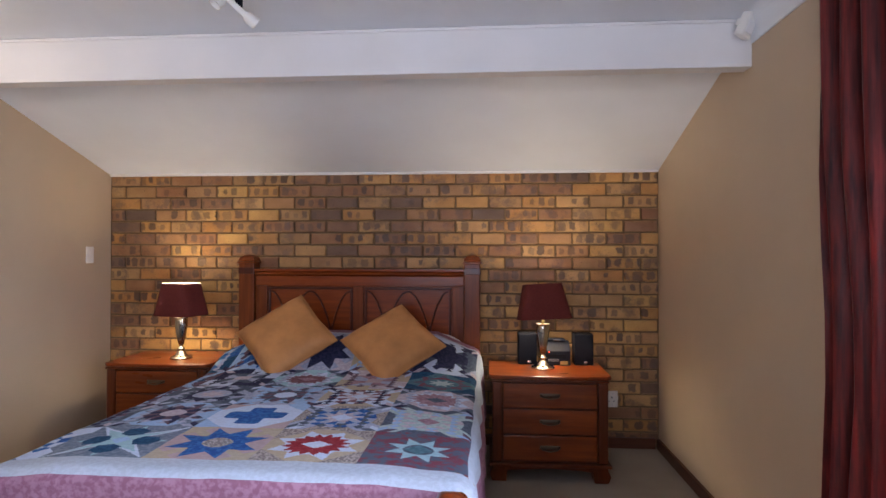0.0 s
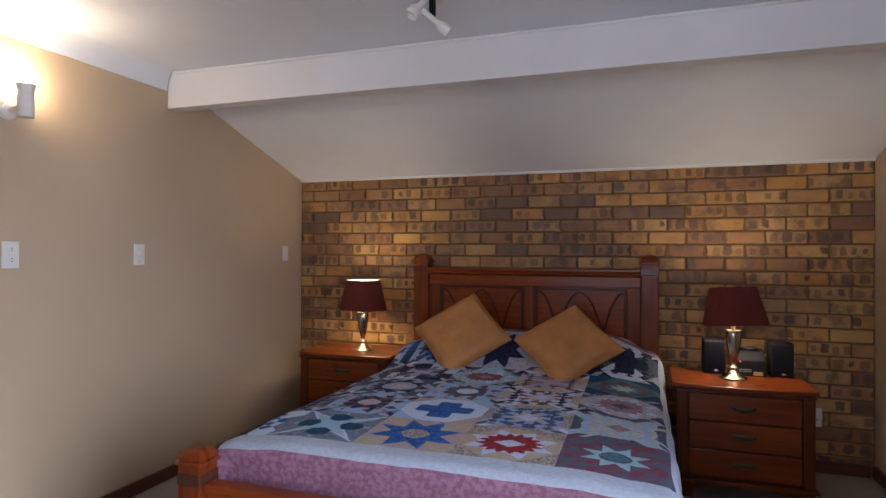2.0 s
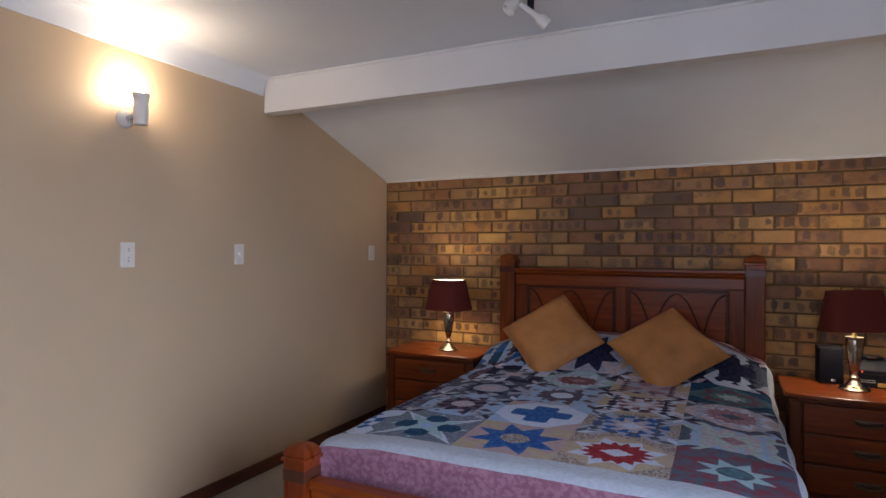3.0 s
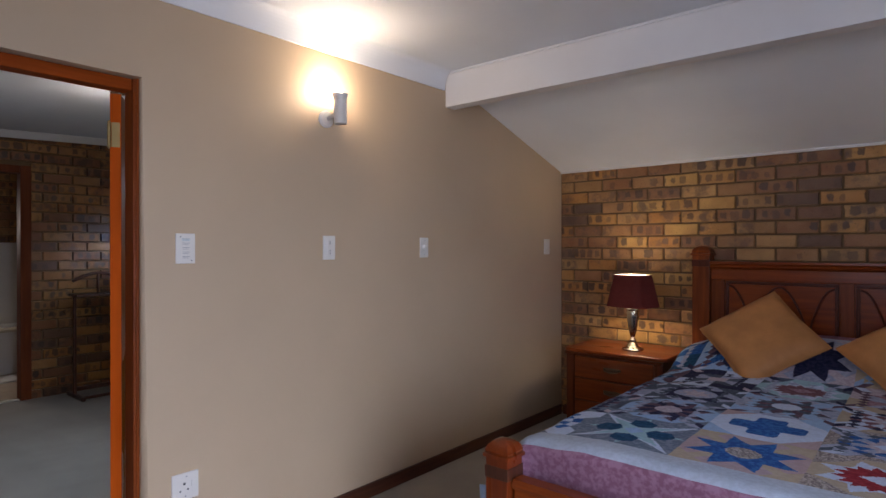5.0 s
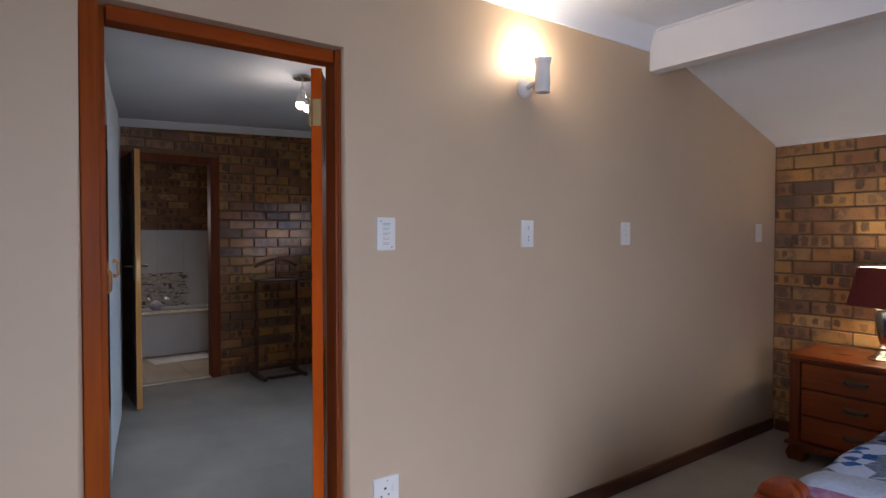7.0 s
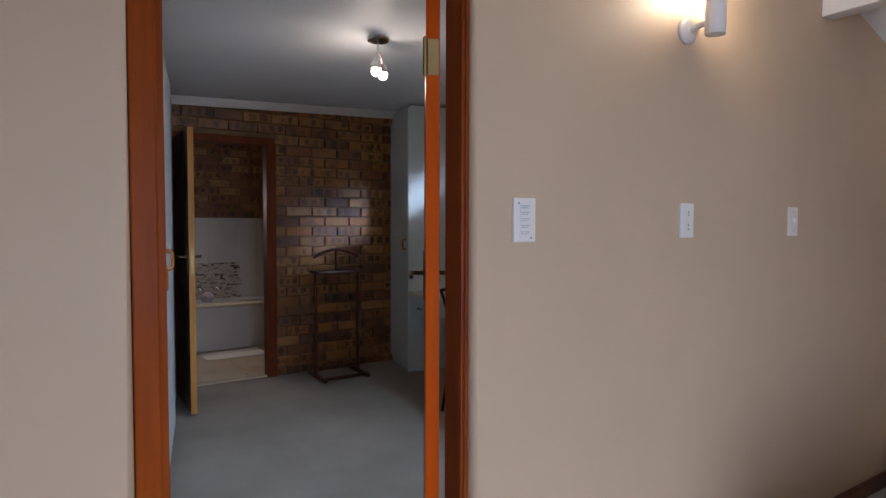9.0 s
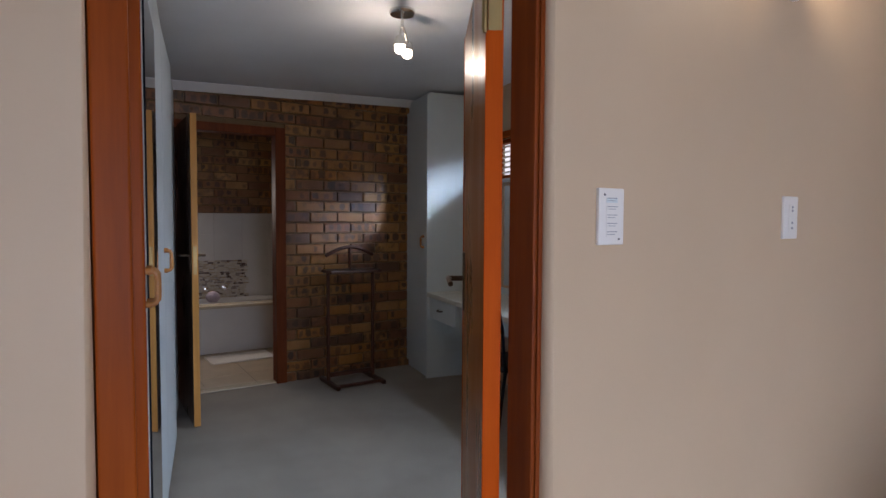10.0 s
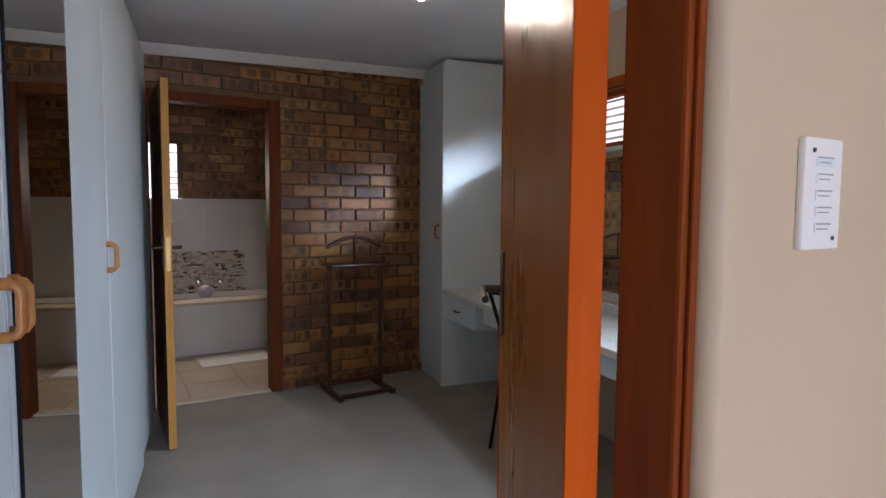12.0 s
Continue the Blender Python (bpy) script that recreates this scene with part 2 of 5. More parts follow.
# bathroom leaf: the shade on its visible face is put into the brown
M_SHADED_LEAF = wood("shaded_door_face", (0.035, 0.018, 0.012), (0.075, 0.036, 0.022), 0.3, axis=2, coat=0.3)
M_SKIRT = wood("skirting_wood", (0.055, 0.018, 0.010), (0.14, 0.045, 0.022), 0.4, axis=1)
M_HANDLE_WOOD = wood("oak_handle", (0.36, 0.125, 0.025), (0.52, 0.215, 0.055), 0.3, axis=2)
M_VALET = wood("walnut_valet", (0.045, 0.014, 0.008), (0.11, 0.034, 0.016), 0.35, axis=2)
M_TRACERY = wood("cherry_tracery", (0.055, 0.010, 0.004), (0.13, 0.024, 0.008), 0.35, coat=0.2)
M_BRASS = plain("aged_brass", (0.45, 0.32, 0.14), 0.35, 1.0, relief=0.05)
M_BRONZE = plain("dark_bronze", (0.13, 0.092, 0.062), 0.4, 0.9, relief=0.1)
M_CHROME = plain("chrome", (0.75, 0.74, 0.72), 0.2, 1.0, vary=0.04, relief=0.0)
M_SILVER = plain("polished_pewter", (0.42, 0.39, 0.33), 0.2, 1.0, vary=0.12, relief=0.02)
M_BLACK = plain("black_plastic", (0.008, 0.009, 0.014), 0.7, vary=0.2, relief=0.05)
M_BLACK.node_tree.nodes["Principled BSDF"].inputs["Specular IOR Level"].default_value = 0.12
M_BLACK_GLOSS = plain("black_gloss", (0.008, 0.010, 0.018), 0.5, relief=0.0)
M_BLACK_GLOSS.node_tree.nodes["Principled BSDF"].inputs["Specular IOR Level"].default_value = 0.15
M_CUSHION = plain("tan_suede", (0.50, 0.212, 0.066), 0.55, vary=0.22, scale=7, grain=26, relief=0.7)
M_LINEN = plain("white_linen", (0.74, 0.74, 0.78), 0.9, vary=0.05, grain=300, relief=0.3)


def fabric(name, col, spot=None, scale=60.0):
    """Quilting cotton with a small print."""
    m, t, b = material(name, 0.9)
    v = coords(t)
    p = noise_tex(t, v, scale, 2)
    r = ramp(t, p, [(0.42, tuple(c * 0.94 for c in col)), (0.6, spot or tuple(min(1, c * 1.05) for c in col))])
    t.links.new(r.outputs[0], b.inputs["Base Color"])
    n1 = bump(t, b, noise_tex(t, v, 420, 2), 0.25, 0.0006)
    bump(t, b, noise_tex(t, v, 16, 3), 0.5, 0.01, n1)
    b.inputs["Specular IOR Level"].default_value = 0.12
    return m


FAB = {
    "white": fabric("quilt_white", (0.50, 0.60, 0.77)),
    "sky": fabric("quilt_sky", (0.29, 0.45, 0.69)),
    "lilac": fabric("quilt_lilac", (0.30, 0.35, 0.52), (0.38, 0.42, 0.57)),
    "aqua": fabric("quilt_aqua", (0.30, 0.49, 0.58)),
    "mint": fabric("quilt_mint", (0.34, 0.46, 0.50), (0.42, 0.53, 0.56)),
    "blue": fabric("quilt_blue", (0.018, 0.085, 0.31), (0.035, 0.15, 0.42)),
    "navy": fabric("quilt_navy", (0.018, 0.022, 0.060), (0.035, 0.038, 0.09)),
    "teal": fabric("quilt_teal", (0.010, 0.055, 0.13), (0.020, 0.085, 0.175)),
    "sea": fabric("quilt_sea", (0.06, 0.15, 0.20), (0.09, 0.20, 0.26)),
    "grey": fabric("quilt_grey", (0.135, 0.18, 0.26), (0.20, 0.245, 0.33)),
    "slate": fabric("quilt_slate", (0.070, 0.095, 0.145), (0.10, 0.13, 0.185)),
    "peach": fabric("quilt_peach", (0.42, 0.32, 0.35)),
    "blush": fabric("quilt_blush", (0.44, 0.38, 0.46), (0.52, 0.47, 0.55)),
    "rose": fabric("quilt_rose", (0.29, 0.16, 0.21), (0.37, 0.25, 0.31)),
    "mauve": fabric("quilt_mauve", (0.095, 0.06, 0.095), (0.15, 0.095, 0.14)),
    "plum": fabric("quilt_plum", (0.17, 0.075, 0.10), (0.23, 0.12, 0.15)),
    "tan": fabric("quilt_tan", (0.43, 0.36, 0.28)),
    "red": fabric("quilt_red", (0.25, 0.022, 0.035), (0.33, 0.04, 0.055)),
    "paisley": fabric("quilt_paisley", (0.20, 0.17, 0.17), (0.46, 0.41, 0.39), 120),
    "floral": fabric("quilt_floral", (0.095, 0.125, 0.185), (0.20, 0.055, 0.085), 24),
    "hem": fabric("quilt_hem", (0.42, 0.485, 0.59)),
    "pink": fabric("quilt_plum_border", (0.245, 0.110, 0.165), (0.315, 0.165, 0.235), 48),
}

M_SHADE, ts, bs = material("burgundy_shade_cloth", 0.85)
vs = coords(ts, (260, 260, 40))
rs = ramp(ts, noise_tex(ts, vs, 1.0, 2), [(0.3, (0.12, 0.013, 0.010)), (0.7, (0.18, 0.024, 0.017))])
ts.links.new(rs.outputs[0], bs.inputs["Base Color"])
tr = ts.nodes.new("ShaderNodeBsdfTranslucent")
tr.inputs[0].default_value = (0.20, 0.02, 0.015, 1)
ms = ts.nodes.new("ShaderNodeMixShader")
ms.inputs[0].default_value = 0.12
ts.links.new(bs.outputs[0], ms.inputs[1])
ts.links.new(tr.outputs[0], ms.inputs[2])
ts.links.new(ms.outputs[0], ts.nodes["Material Output"].inputs[0])
M_SHADE_IN = plain("cream_shade_lining", (0.78, 0.70, 0.55), 0.8)


def glow(name, col, power):
    m = bpy.data.materials.new(name)
    m.use_nodes = True
    b = m.node_tree.nodes["Principled BSDF"]
    b.inputs["Base Color"].default_value = (*col, 1)
    b.inputs["Emission Color"].default_value = (*col, 1)
    b.inputs["Emission Strength"].default_value = power
    return m


M_BULB = glow("lit_bulb", (1.0, 0.88, 0.66), 30)
M_LED = glow("red_led", (1.0, 0.05, 0.02), 6)
M_SKYGLOW = glow("bright_outdoors", (0.93, 0.96, 1.0), 2.2)

M_GLASS, tg, bg = material("window_glass", 0.02)
bg.inputs["Transmission Weight"].default_value = 1.0
bg.inputs["IOR"].default_value = 1.45
M_MIRROR, tm_, bm_ = material("mirror_silver", 0.015, 1.0)
bm_.inputs["Base Color"].default_value = (0.80, 0.82, 0.82, 1)

# carpet
M_CARPET, tc, bc = material("beige_carpet", 0.95)
vc = coords(tc)
cb = ramp(tc, noise_tex(tc, vc, 2.2, 5), [(0.3, (0.33, 0.285, 0.235)), (0.7, (0.42, 0.365, 0.30))])
ct = noise_tex(tc, vc, 330, 2)
cf = ramp(tc, ct, [(0.3, (0.72, 0.72, 0.72)), (0.7, (1.12, 1.12, 1.12))])
tc.links.new(mix(tc, 1.0, cb.outputs[0], cf.outputs[0], 'MULTIPLY'), bc.inputs["Base Color"])
bump(tc, bc, ct, 0.7, 0.006)

# curtain
M_CURTAIN, tq, bq = material("burgundy_curtain_silk", 0.40)
vq = coords(tq, (60, 60, 3))
rq = ramp(tq, noise_tex(tq, vq, 1.0, 5), [(0.3, (0.05, 0.006, 0.009)), (0.7, (0.36, 0.030, 0.024))])
tq.links.new(rq.outputs[0], bq.inputs["Base Color"])
bq.inputs["Sheen Weight"].default_value = 0.08
bump(tq, bq, noise_tex(tq, vq, 3.0, 2), 0.2, 0.002)

# ---- mesh tools ----


def bm_object(name, bm, mat, parent=None, label="", smooth=False, at=None):
    me = bpy.data.meshes.new(name)
    bm.to_mesh(me)
    bm.free()
    for m in (mat if isinstance(mat, (list, tuple)) else [mat]):
        me.materials.append(m)
    if smooth:
        me.polygons.foreach_set("use_smooth", [True] * len(me.polygons))
        if hasattr(me, "set_sharp_from_angle"):
            me.set_sharp_from_angle(angle=radians(40))
    ob = new(name, me)
    if parent:
        ob.parent = parent
    if at is not None:
        ob.matrix_basis = at if isinstance(at, Matrix) else Matrix.Translation(at)
    if label:
        tagged(ob, label)
    return ob


def part(name, bm, mat, parent, label="", smooth=False, at=None):
    return bm_object(name, bm, mat, parent, label, smooth, at)


def structure(name, bm, mat, label="", category=""):
    return tagged(bm_object(name, bm, mat), label, category, kind="structure")


def thing(name, m, label, category, group=""):
    ob = new(name)
    ob.empty_display_size = 0.05
    ob.matrix_basis = m if isinstance(m, Matrix) else Matrix.Translation(m)
    return tagged(ob, label, category, group)


def box(x0, x1, y0, y1, z0, z1, bevel=0.0, seg=2, bm=None, m=None):
    """A box, bevelled, added to bm."""
    one = bmesh.new()
    bmesh.ops.create_cube(one, size=1)
    for v in one.verts:
        v.co = Vector(((x0 + x1) / 2 + v.co.x * (x1 - x0), (y0 + y1) / 2 + v.co.y * (y1 - y0), (z0 + z1) / 2 + v.co.z * (z1 - z0)))
    if bevel:
        bmesh.ops.bevel(one, geom=one.edges[:], offset=bevel, segments=seg, affect='EDGES', profile=0.6)
    return join(bm, one, m)


def join(bm, one, m=None):
    if m is not None:
        bmesh.ops.transform(one, matrix=m, verts=one.verts)
    if bm is None:
        return one
    me = bpy.data.meshes.new("t")
    one.to_mesh(me)
    one.free()
    bm.from_mesh(me)
    bpy.data.meshes.remove(me)
    return bm


def rod(p0, p1, r0, r1=None, seg=16, bm=None, bevel=0.0):
    """A round bar from p0 to p1."""
    p0, p1 = Vector(p0), Vector(p1)
    one = bmesh.new()
    bmesh.ops.create_cone(one, cap_ends=True, segments=seg, radius1=r0, radius2=r0 if r1 is None else r1, depth=(p1 - p0).length)
    if bevel:
        rims = [e for e in one.edges if len(e.link_faces) == 2 and any(len(f.verts) > 4 for f in e.link_faces)]
        bmesh.ops.bevel(one, geom=rims, offset=bevel, segments=2, affect='EDGES', profile=0.5)
    q = (p1 - p0).to_track_quat('Z', 'Y').to_matrix().to_4x4()
    return join(bm, one, Matrix.Translation((p0 + p1) / 2) @ q)


def lathe(profile, seg=28, bm=None, m=None):
    """A turned shape from (radius, height) pairs."""
    one = bmesh.new()
    rings = []
    for r, z in profile:
        rings.append([one.verts.new((r * math.cos(2 * math.pi * i / seg), r * math.sin(2 * math.pi * i / seg), z)) for i in range(seg)])
    for a, b in zip(rings, rings[1:]):
        for i in range(seg):
            one.faces.new((a[i], a[(i + 1) % seg], b[(i + 1) % seg], b[i]))
    if profile[0][0] > 1e-4:
        one.faces.new(list(reversed(rings[0])))
    if profile[-1][0] > 1e-4:
        one.faces.new(rings[-1])
    bmesh.ops.remove_doubles(one, verts=one.verts, dist=1e-5)
    return join(bm, one, m)


def sweep(points, r, seg=8, bm=None, closed=False):
    """A tube along points."""
    one = bmesh.new()
    pts = [Vector(p) for p in points]
    n = len(pts)
    rings = []
    for i, p in enumerate(pts):
        a = pts[(i - 1) % n] if closed or i else p
        c = pts[(i + 1) % n] if closed or i < n - 1 else p
        d = (c - a).normalized()
        q = d.to_track_quat('Z', 'Y')
        rings.append([one.verts.new(p + q @ Vector((r * math.cos(2 * math.pi * k / seg), r * math.sin(2 * math.pi * k / seg), 0))) for k in range(seg)])
    pairs = list(zip(rings, rings[1:])) + ([(rings[-1], rings[0])] if closed else [])
    for a, b in pairs:
        off = min(range(seg), key=lambda s: (a[0].co - b[s].co).length)
        for k in range(seg):
            one.faces.new((a[k], a[(k + 1) % seg], b[(k + 1 + off) % seg], b[(k + off) % seg]))
    if not closed:
        one.faces.new(list(reversed(rings[0])))
        one.faces.new(rings[-1])
    bmesh.ops.recalc_face_normals(one, faces=one.faces)
    return join(bm, one)


def prism(outline, d0, d1, axis='x', bm=None, m=None, bevel=0.0):
    """A flat outline pushed along an axis; the outline's pairs are the other two axes in order."""
    one = bmesh.new()

    def at(p, d):
        return {'x': (d, p[0], p[1]), 'y': (p[0], d, p[1]), 'z': (p[0], p[1], d)}[axis]
    a = [one.verts.new(at(p, d0)) for p in outline]
    b = [one.verts.new(at(p, d1)) for p in outline]
    one.faces.new(a)
    one.faces.new(list(reversed(b)))
    for i in range(len(outline)):
        j = (i + 1) % len(outline)
        one.faces.new((a[i], b[i], b[j], a[j]))
    bmesh.ops.recalc_face_normals(one, faces=one.faces)
    if bevel:
        bmesh.ops.bevel(one, geom=one.edges[:], offset=bevel, segments=2, affect='EDGES', profile=0.5)
    return join(bm, one, m)

# ---- large structure ----
LX, RX, BY, SY = -2.55, 1.57, 4.41, -1.9
CEIL = 2.475
structure("ground", box(-40, 40, -40, 40, -0.35, -0.16), plain("garden_ground", (0.16, 0.15, 0.10), 0.95, relief=0.3), "dry garden ground round the house", "ground")
structure("floor", box(-6.47, RX + 0.1, SY - 0.1, BY + 0.12, -0.12, 0.0), M_CARPET, "beige cut-pile carpet through bedroom and dressing room", "carpet")

w = prism([(SY, 0), (0.252, 0), (0.252, 2.035), (1.069, 2.035), (1.069, 0), (BY, 0), (BY, 2.75), (SY, 2.75)], LX - 0.12, LX)
round_edges = [e for e in w.edges if abs(e.verts[0].co.z - e.verts[1].co.z) > 1 and all(abs(v.co.x - LX) < 1e-4 and (abs(v.co.y - 1.069) < 1e-4 or abs(v.co.y - 0.252) < 1e-4) for v in e.verts)]
bmesh.ops.bevel(w, geom=round_edges, offset=0.026, segments=16, affect='EDGES', profile=0.5)
wall_west = bm_object("wall_west", w, M_TAN, smooth=True)
wall_west.modifiers.new("even_normals", 'WEIGHTED_NORMAL').keep_sharp = True
tagged(wall_west, "tan painted plaster wall with a doorway", "wall", kind="structure")
w = box(RX, RX + 0.14, SY, -0.5, 0, 2.75)
box(RX, RX + 0.14, 1.98, BY, 0, 2.75, bm=w)
box(RX, RX + 0.14, -0.5, 1.98, 2.12, 2.75, bm=w)
structure("wall_east", w, M_TAN, "tan painted plaster wall with a glass door opening", "wall")
w = box(LX - 0.12, -1.3, SY - 0.12, SY, 0, 2.75)
box(1.1, RX + 0.14, SY - 0.12, SY, 0, 2.75, bm=w)
box(-1.3, 1.1, SY - 0.12, SY, 0, 0.8, bm=w)
box(-1.3, 1.1, SY - 0.12, SY, 2.1, 2.75, bm=w)
structure("wall_south", w, M_TAN, "tan painted plaster wall behind the bed's foot end", "wall")
structure("ceiling", box(LX - 0.12, RX + 0.14, SY - 0.12, 3.02, CEIL, CEIL + 0.1), M_CEIL, "flat white painted ceiling", "ceiling")
structure("ceiling_sloped", prism([(3.02, 2.416), (BY + 0.1, 1.954), (BY + 0.1, 2.06), (3.02, 2.575)], LX - 0.12, RX + 0.14), M_CEIL, "white sloping ceiling over the bed head", "ceiling")
structure("beam", box(LX, RX, 2.915, 3.005, 2.254, CEIL - 0.001, 0.004), M_BEAM, "white painted boxed ceiling beam", "beam")
w = box(LX + 0.002, RX - 0.002, 2.903, 2.9145, CEIL - 0.016, CEIL - 0.002, 0.004)
structure("trim_beam", w, M_BEAM, "slim white bead along the top of the beam", "trim")


def cove(name, y0, y1, x, s):
    """A plaster cove along a wall at x; s points into the room."""
    o = [(x, CEIL - 0.117), (x + s * 0.006, CEIL - 0.117)]
    for i in range(10):
        a = i / 9 * math.pi / 2
        o.append((x + s * (0.008 + 0.062 * (1 - math.cos(a)) ** 1.1), CEIL - 0.115 + 0.113 * math.sin(a) ** 1.2))
    o += [(x, CEIL - 0.002)]
    structure(name, prism(o, y0, y1, 'y'), M_CEIL, "white plaster cove cornice", "cornice")


cove("trim_west", SY, 2.902, LX + 0.001, 1)
cove("trim_east", SY, 2.902, RX - 0.001, -1)
structure("trim_brick_top", box(LX + 0.002, RX - 0.002, BY - 0.022, BY - 0.001, 1.975, 2.028, 0.004), M_BEAM, "white strip where brick meets the sloping ceiling", "trim")

for nm, b in (("baseboard_west", (LX + 0.001, LX + 0.022, 1.097, BY - 0.03)), ("baseboard_west_south", (LX + 0.001, LX + 0.022, SY, 0.243)),
              ("baseboard_east", (RX - 0.022, RX - 0.001, 2.02, BY - 0.03))):
    structure(nm, box(*b, 0.0, 0.075, 0.006), M_SKIRT, "dark stained wooden skirting board", "skirting")
structure("baseboard_north", box(LX + 0.03, RX - 0.03, BY - 0.034, BY - 0.004, 0.0, 0.075, 0.006), wood("skirting_wood_along", (0.075, 0.024, 0.012), (0.17, 0.055, 0.026), 0.4, axis=0), "dark stained wooden skirting below the brick wall", "skirting")

# doorway lining between bedroom and dressing room
door1 = tagged(new("door_1"), "reddish hardwood door frame with an open flush door", "door", kind="structure")
b = box(LX - 0.062, LX - 0.022, 0.254, 0.303, 0, 2.033, 0.004)
box(LX - 0.119, LX - 0.0622, 0.254, 0.322, 0, 2.033, 0.004, bm=b)
box(LX - 0.148, LX - 0.1212, 0.230, 0.322, 0, 2.033, 0.004, bm=b)
part("door_frame", b, M_FRAME, door1, "reddish hardwood jamb")
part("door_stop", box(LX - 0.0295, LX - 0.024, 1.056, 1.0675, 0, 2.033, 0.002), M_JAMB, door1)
part("door_frame", box(LX - 0.113, LX - 0.030, 1.047, 1.0675, 0, 2.033, 0.005), M_JAMB, door1, "hardwood hinge jamb with its shade painted in")
part("door_frame", box(LX - 0.113, LX - 0.040, 0.3235, 1.046, 1.985, 2.032, 0.005), M_FRAME_Y, door1, "reddish hardwood head")
part("strike_plate", box(LX - 0.095, LX - 0.072, 0.3215, 0.3228, 1.09, 1.22), M_BRONZE, door1, "dark bronze strike plate")
LEAF = pose(-2.684, 1.043, 0, 0, 0, 149.5)
# local x runs from the hinge to the lock, local y is the thickness
lf = part("door_leaf", box(0.004, 0.745, 0.002, 0.038, 0.012, 1.985, 0.002), M_LEAF, door1, "brown varnished flush door leaf", at=LEAF)
part("lipping", box(-0.006, 0.0035, 0.0, 0.040, 0.012, 1.985, 0.002), M_LIPPING, lf, "bright orange hardwood lipping")
part("lipping", box(0.7455, 0.755, 0.0, 0.040, 0.012, 1.985, 0.002), M_LIPPING, lf)


def lever_handle(leaf, x, z, side, y, mat):
    """A lever on a long back plate; side is the way that it stands out."""
    a, c = sorted((y, y + side * 0.006))
    h = part("door_handle", box(x - 0.02, x + 0.02, a, c, z - 0.11, z + 0.09, 0.003), mat, leaf, "bronze lever handle on a long back plate")
    b = rod((x, y, z), (x, y + side * 0.055, z), 0.009)
    sweep([(x, y + side * 0.05, z), (x - 0.03, y + side * 0.056, z + 0.003), (x - 0.075, y + side * 0.055, z), (x - 0.115, y + side * 0.052, z - 0.008)], 0.0085, bm=b)
    part("lever", b, mat, h, smooth=True)


lever_handle(lf, 0.69, 1.155, 1, 0.038, M_BRONZE)
lever_handle(lf, 0.69, 1.155, -1, 0.002, M_BRONZE)
for z in (0.24, 1.82):
    b = box(-0.0075, -0.006, 0.004, 0.034, z - 0.05, z + 0.05)
    rod((-0.010, 0.042, z - 0.05), (-0.010, 0.042, z + 0.05), 0.007, bm=b)
    rod((-0.010, 0.042, z - 0.056), (-0.010, 0.042, z + 0.056), 0.0045, bm=b)
    part("hinge", b, M_BRASS, lf, "brass butt hinge")

# glass door to the garden in the east wall
win1 = tagged(new("window_1"), "white framed glass door to the garden", "glass door", kind="structure")
for y0, y1 in ((-0.5, -0.44), (0.71, 0.77), (1.92, 1.98)):
    part("window_frame", box(RX + 0.04, RX + 0.10, y0, y1, 0, 2.12, 0.004), M_FRAME, win1)
for z0, z1 in ((0.0, 0.06), (2.06, 2.12)):
    for y0, y1 in ((-0.44, 0.71), (0.77, 1.92)):
        part("window_frame", box(RX + 0.04, RX + 0.10, y0, y1, z0, z1, 0.004), M_FRAME_Y, win1)
for y0, y1 in ((-0.44, 0.71), (0.77, 1.92)):
    p = part("pane", box(RX + 0.066, RX + 0.072, y0, y1, 0.06, 2.06), M_GLASS, win1)
    p.visible_shadow = False

win0 = tagged(new("window_4"), "wooden framed bedroom window onto the garden", "window", kind="structure")
for x0, x1 in ((-1.3, -1.24), (-0.13, -0.07), (1.04, 1.1)):
    part("window_frame", box(x0, x1, SY - 0.09, SY - 0.03, 0.8, 2.1, 0.004), M_FRAME, win0)
for z0, z1 in ((0.8, 0.86), (2.04, 2.1)):
    for x0, x1 in ((-1.24, -0.13), (-0.07, 1.04)):
        part("window_frame", box(x0, x1, SY - 0.09, SY - 0.03, z0, z1, 0.004), M_FRAME, win0)
for x0, x1 in ((-1.24, -0.13), (-0.07, 1.04)):
    p = part("pane", box(x0, x1, SY - 0.066, SY - 0.06, 0.86, 2.04), M_GLASS, win0)
    p.visible_shadow = False

# ---- dressing room ----
BX = -6.41


def dress_ceil(y):
    return 2.372 + 0.040 * (y - 0.83)


structure("ceiling_dressing", prism([(-1.0, dress_ceil(-1.0)), (4.2, dress_ceil(4.2)), (4.2, 2.62), (-1.0, 2.62)], -8.55, LX - 0.12), M_CEIL, "white ceiling of the dressing room", "ceiling")
w = box(BX - 0.13, BX - 0.02, -0.8, 0.80, 0, 2.6)
box(BX - 0.13, BX - 0.02, 1.69, 3.6, 0, 2.6, bm=w)
box(BX - 0.13, BX - 0.02, 0.80, 1.69, 2.10, 2.6, bm=w)
wall_bath = structure("wall_bathroom", w, M_MORTAR, "face brick wall dimmed in its colour, with a bathroom doorway", "brick wall")
structure("wall_dressing_south", box(-6.54, LX - 0.12, -0.85, -0.75, 0, 2.6), M_TAN, "tan wall behind the built-in wardrobes", "wall")
structure("trim_dressing", prism([(BX + 0.002, 0), (BX + 0.014, 0), (BX + 0.060, 0.055), (BX + 0.060, 0.062), (BX + 0.002, 0.062)], 0.70, 2.86, 'y', m=Matrix(((1, 0, 0, 0), (0, 1, 0, 0), (0, 0.040, 1, dress_ceil(0) - 0.064), (0, 0, 0, 1)))), M_BEAM, "white cove cornice above the brick", "cornice")

w = bmesh.new()
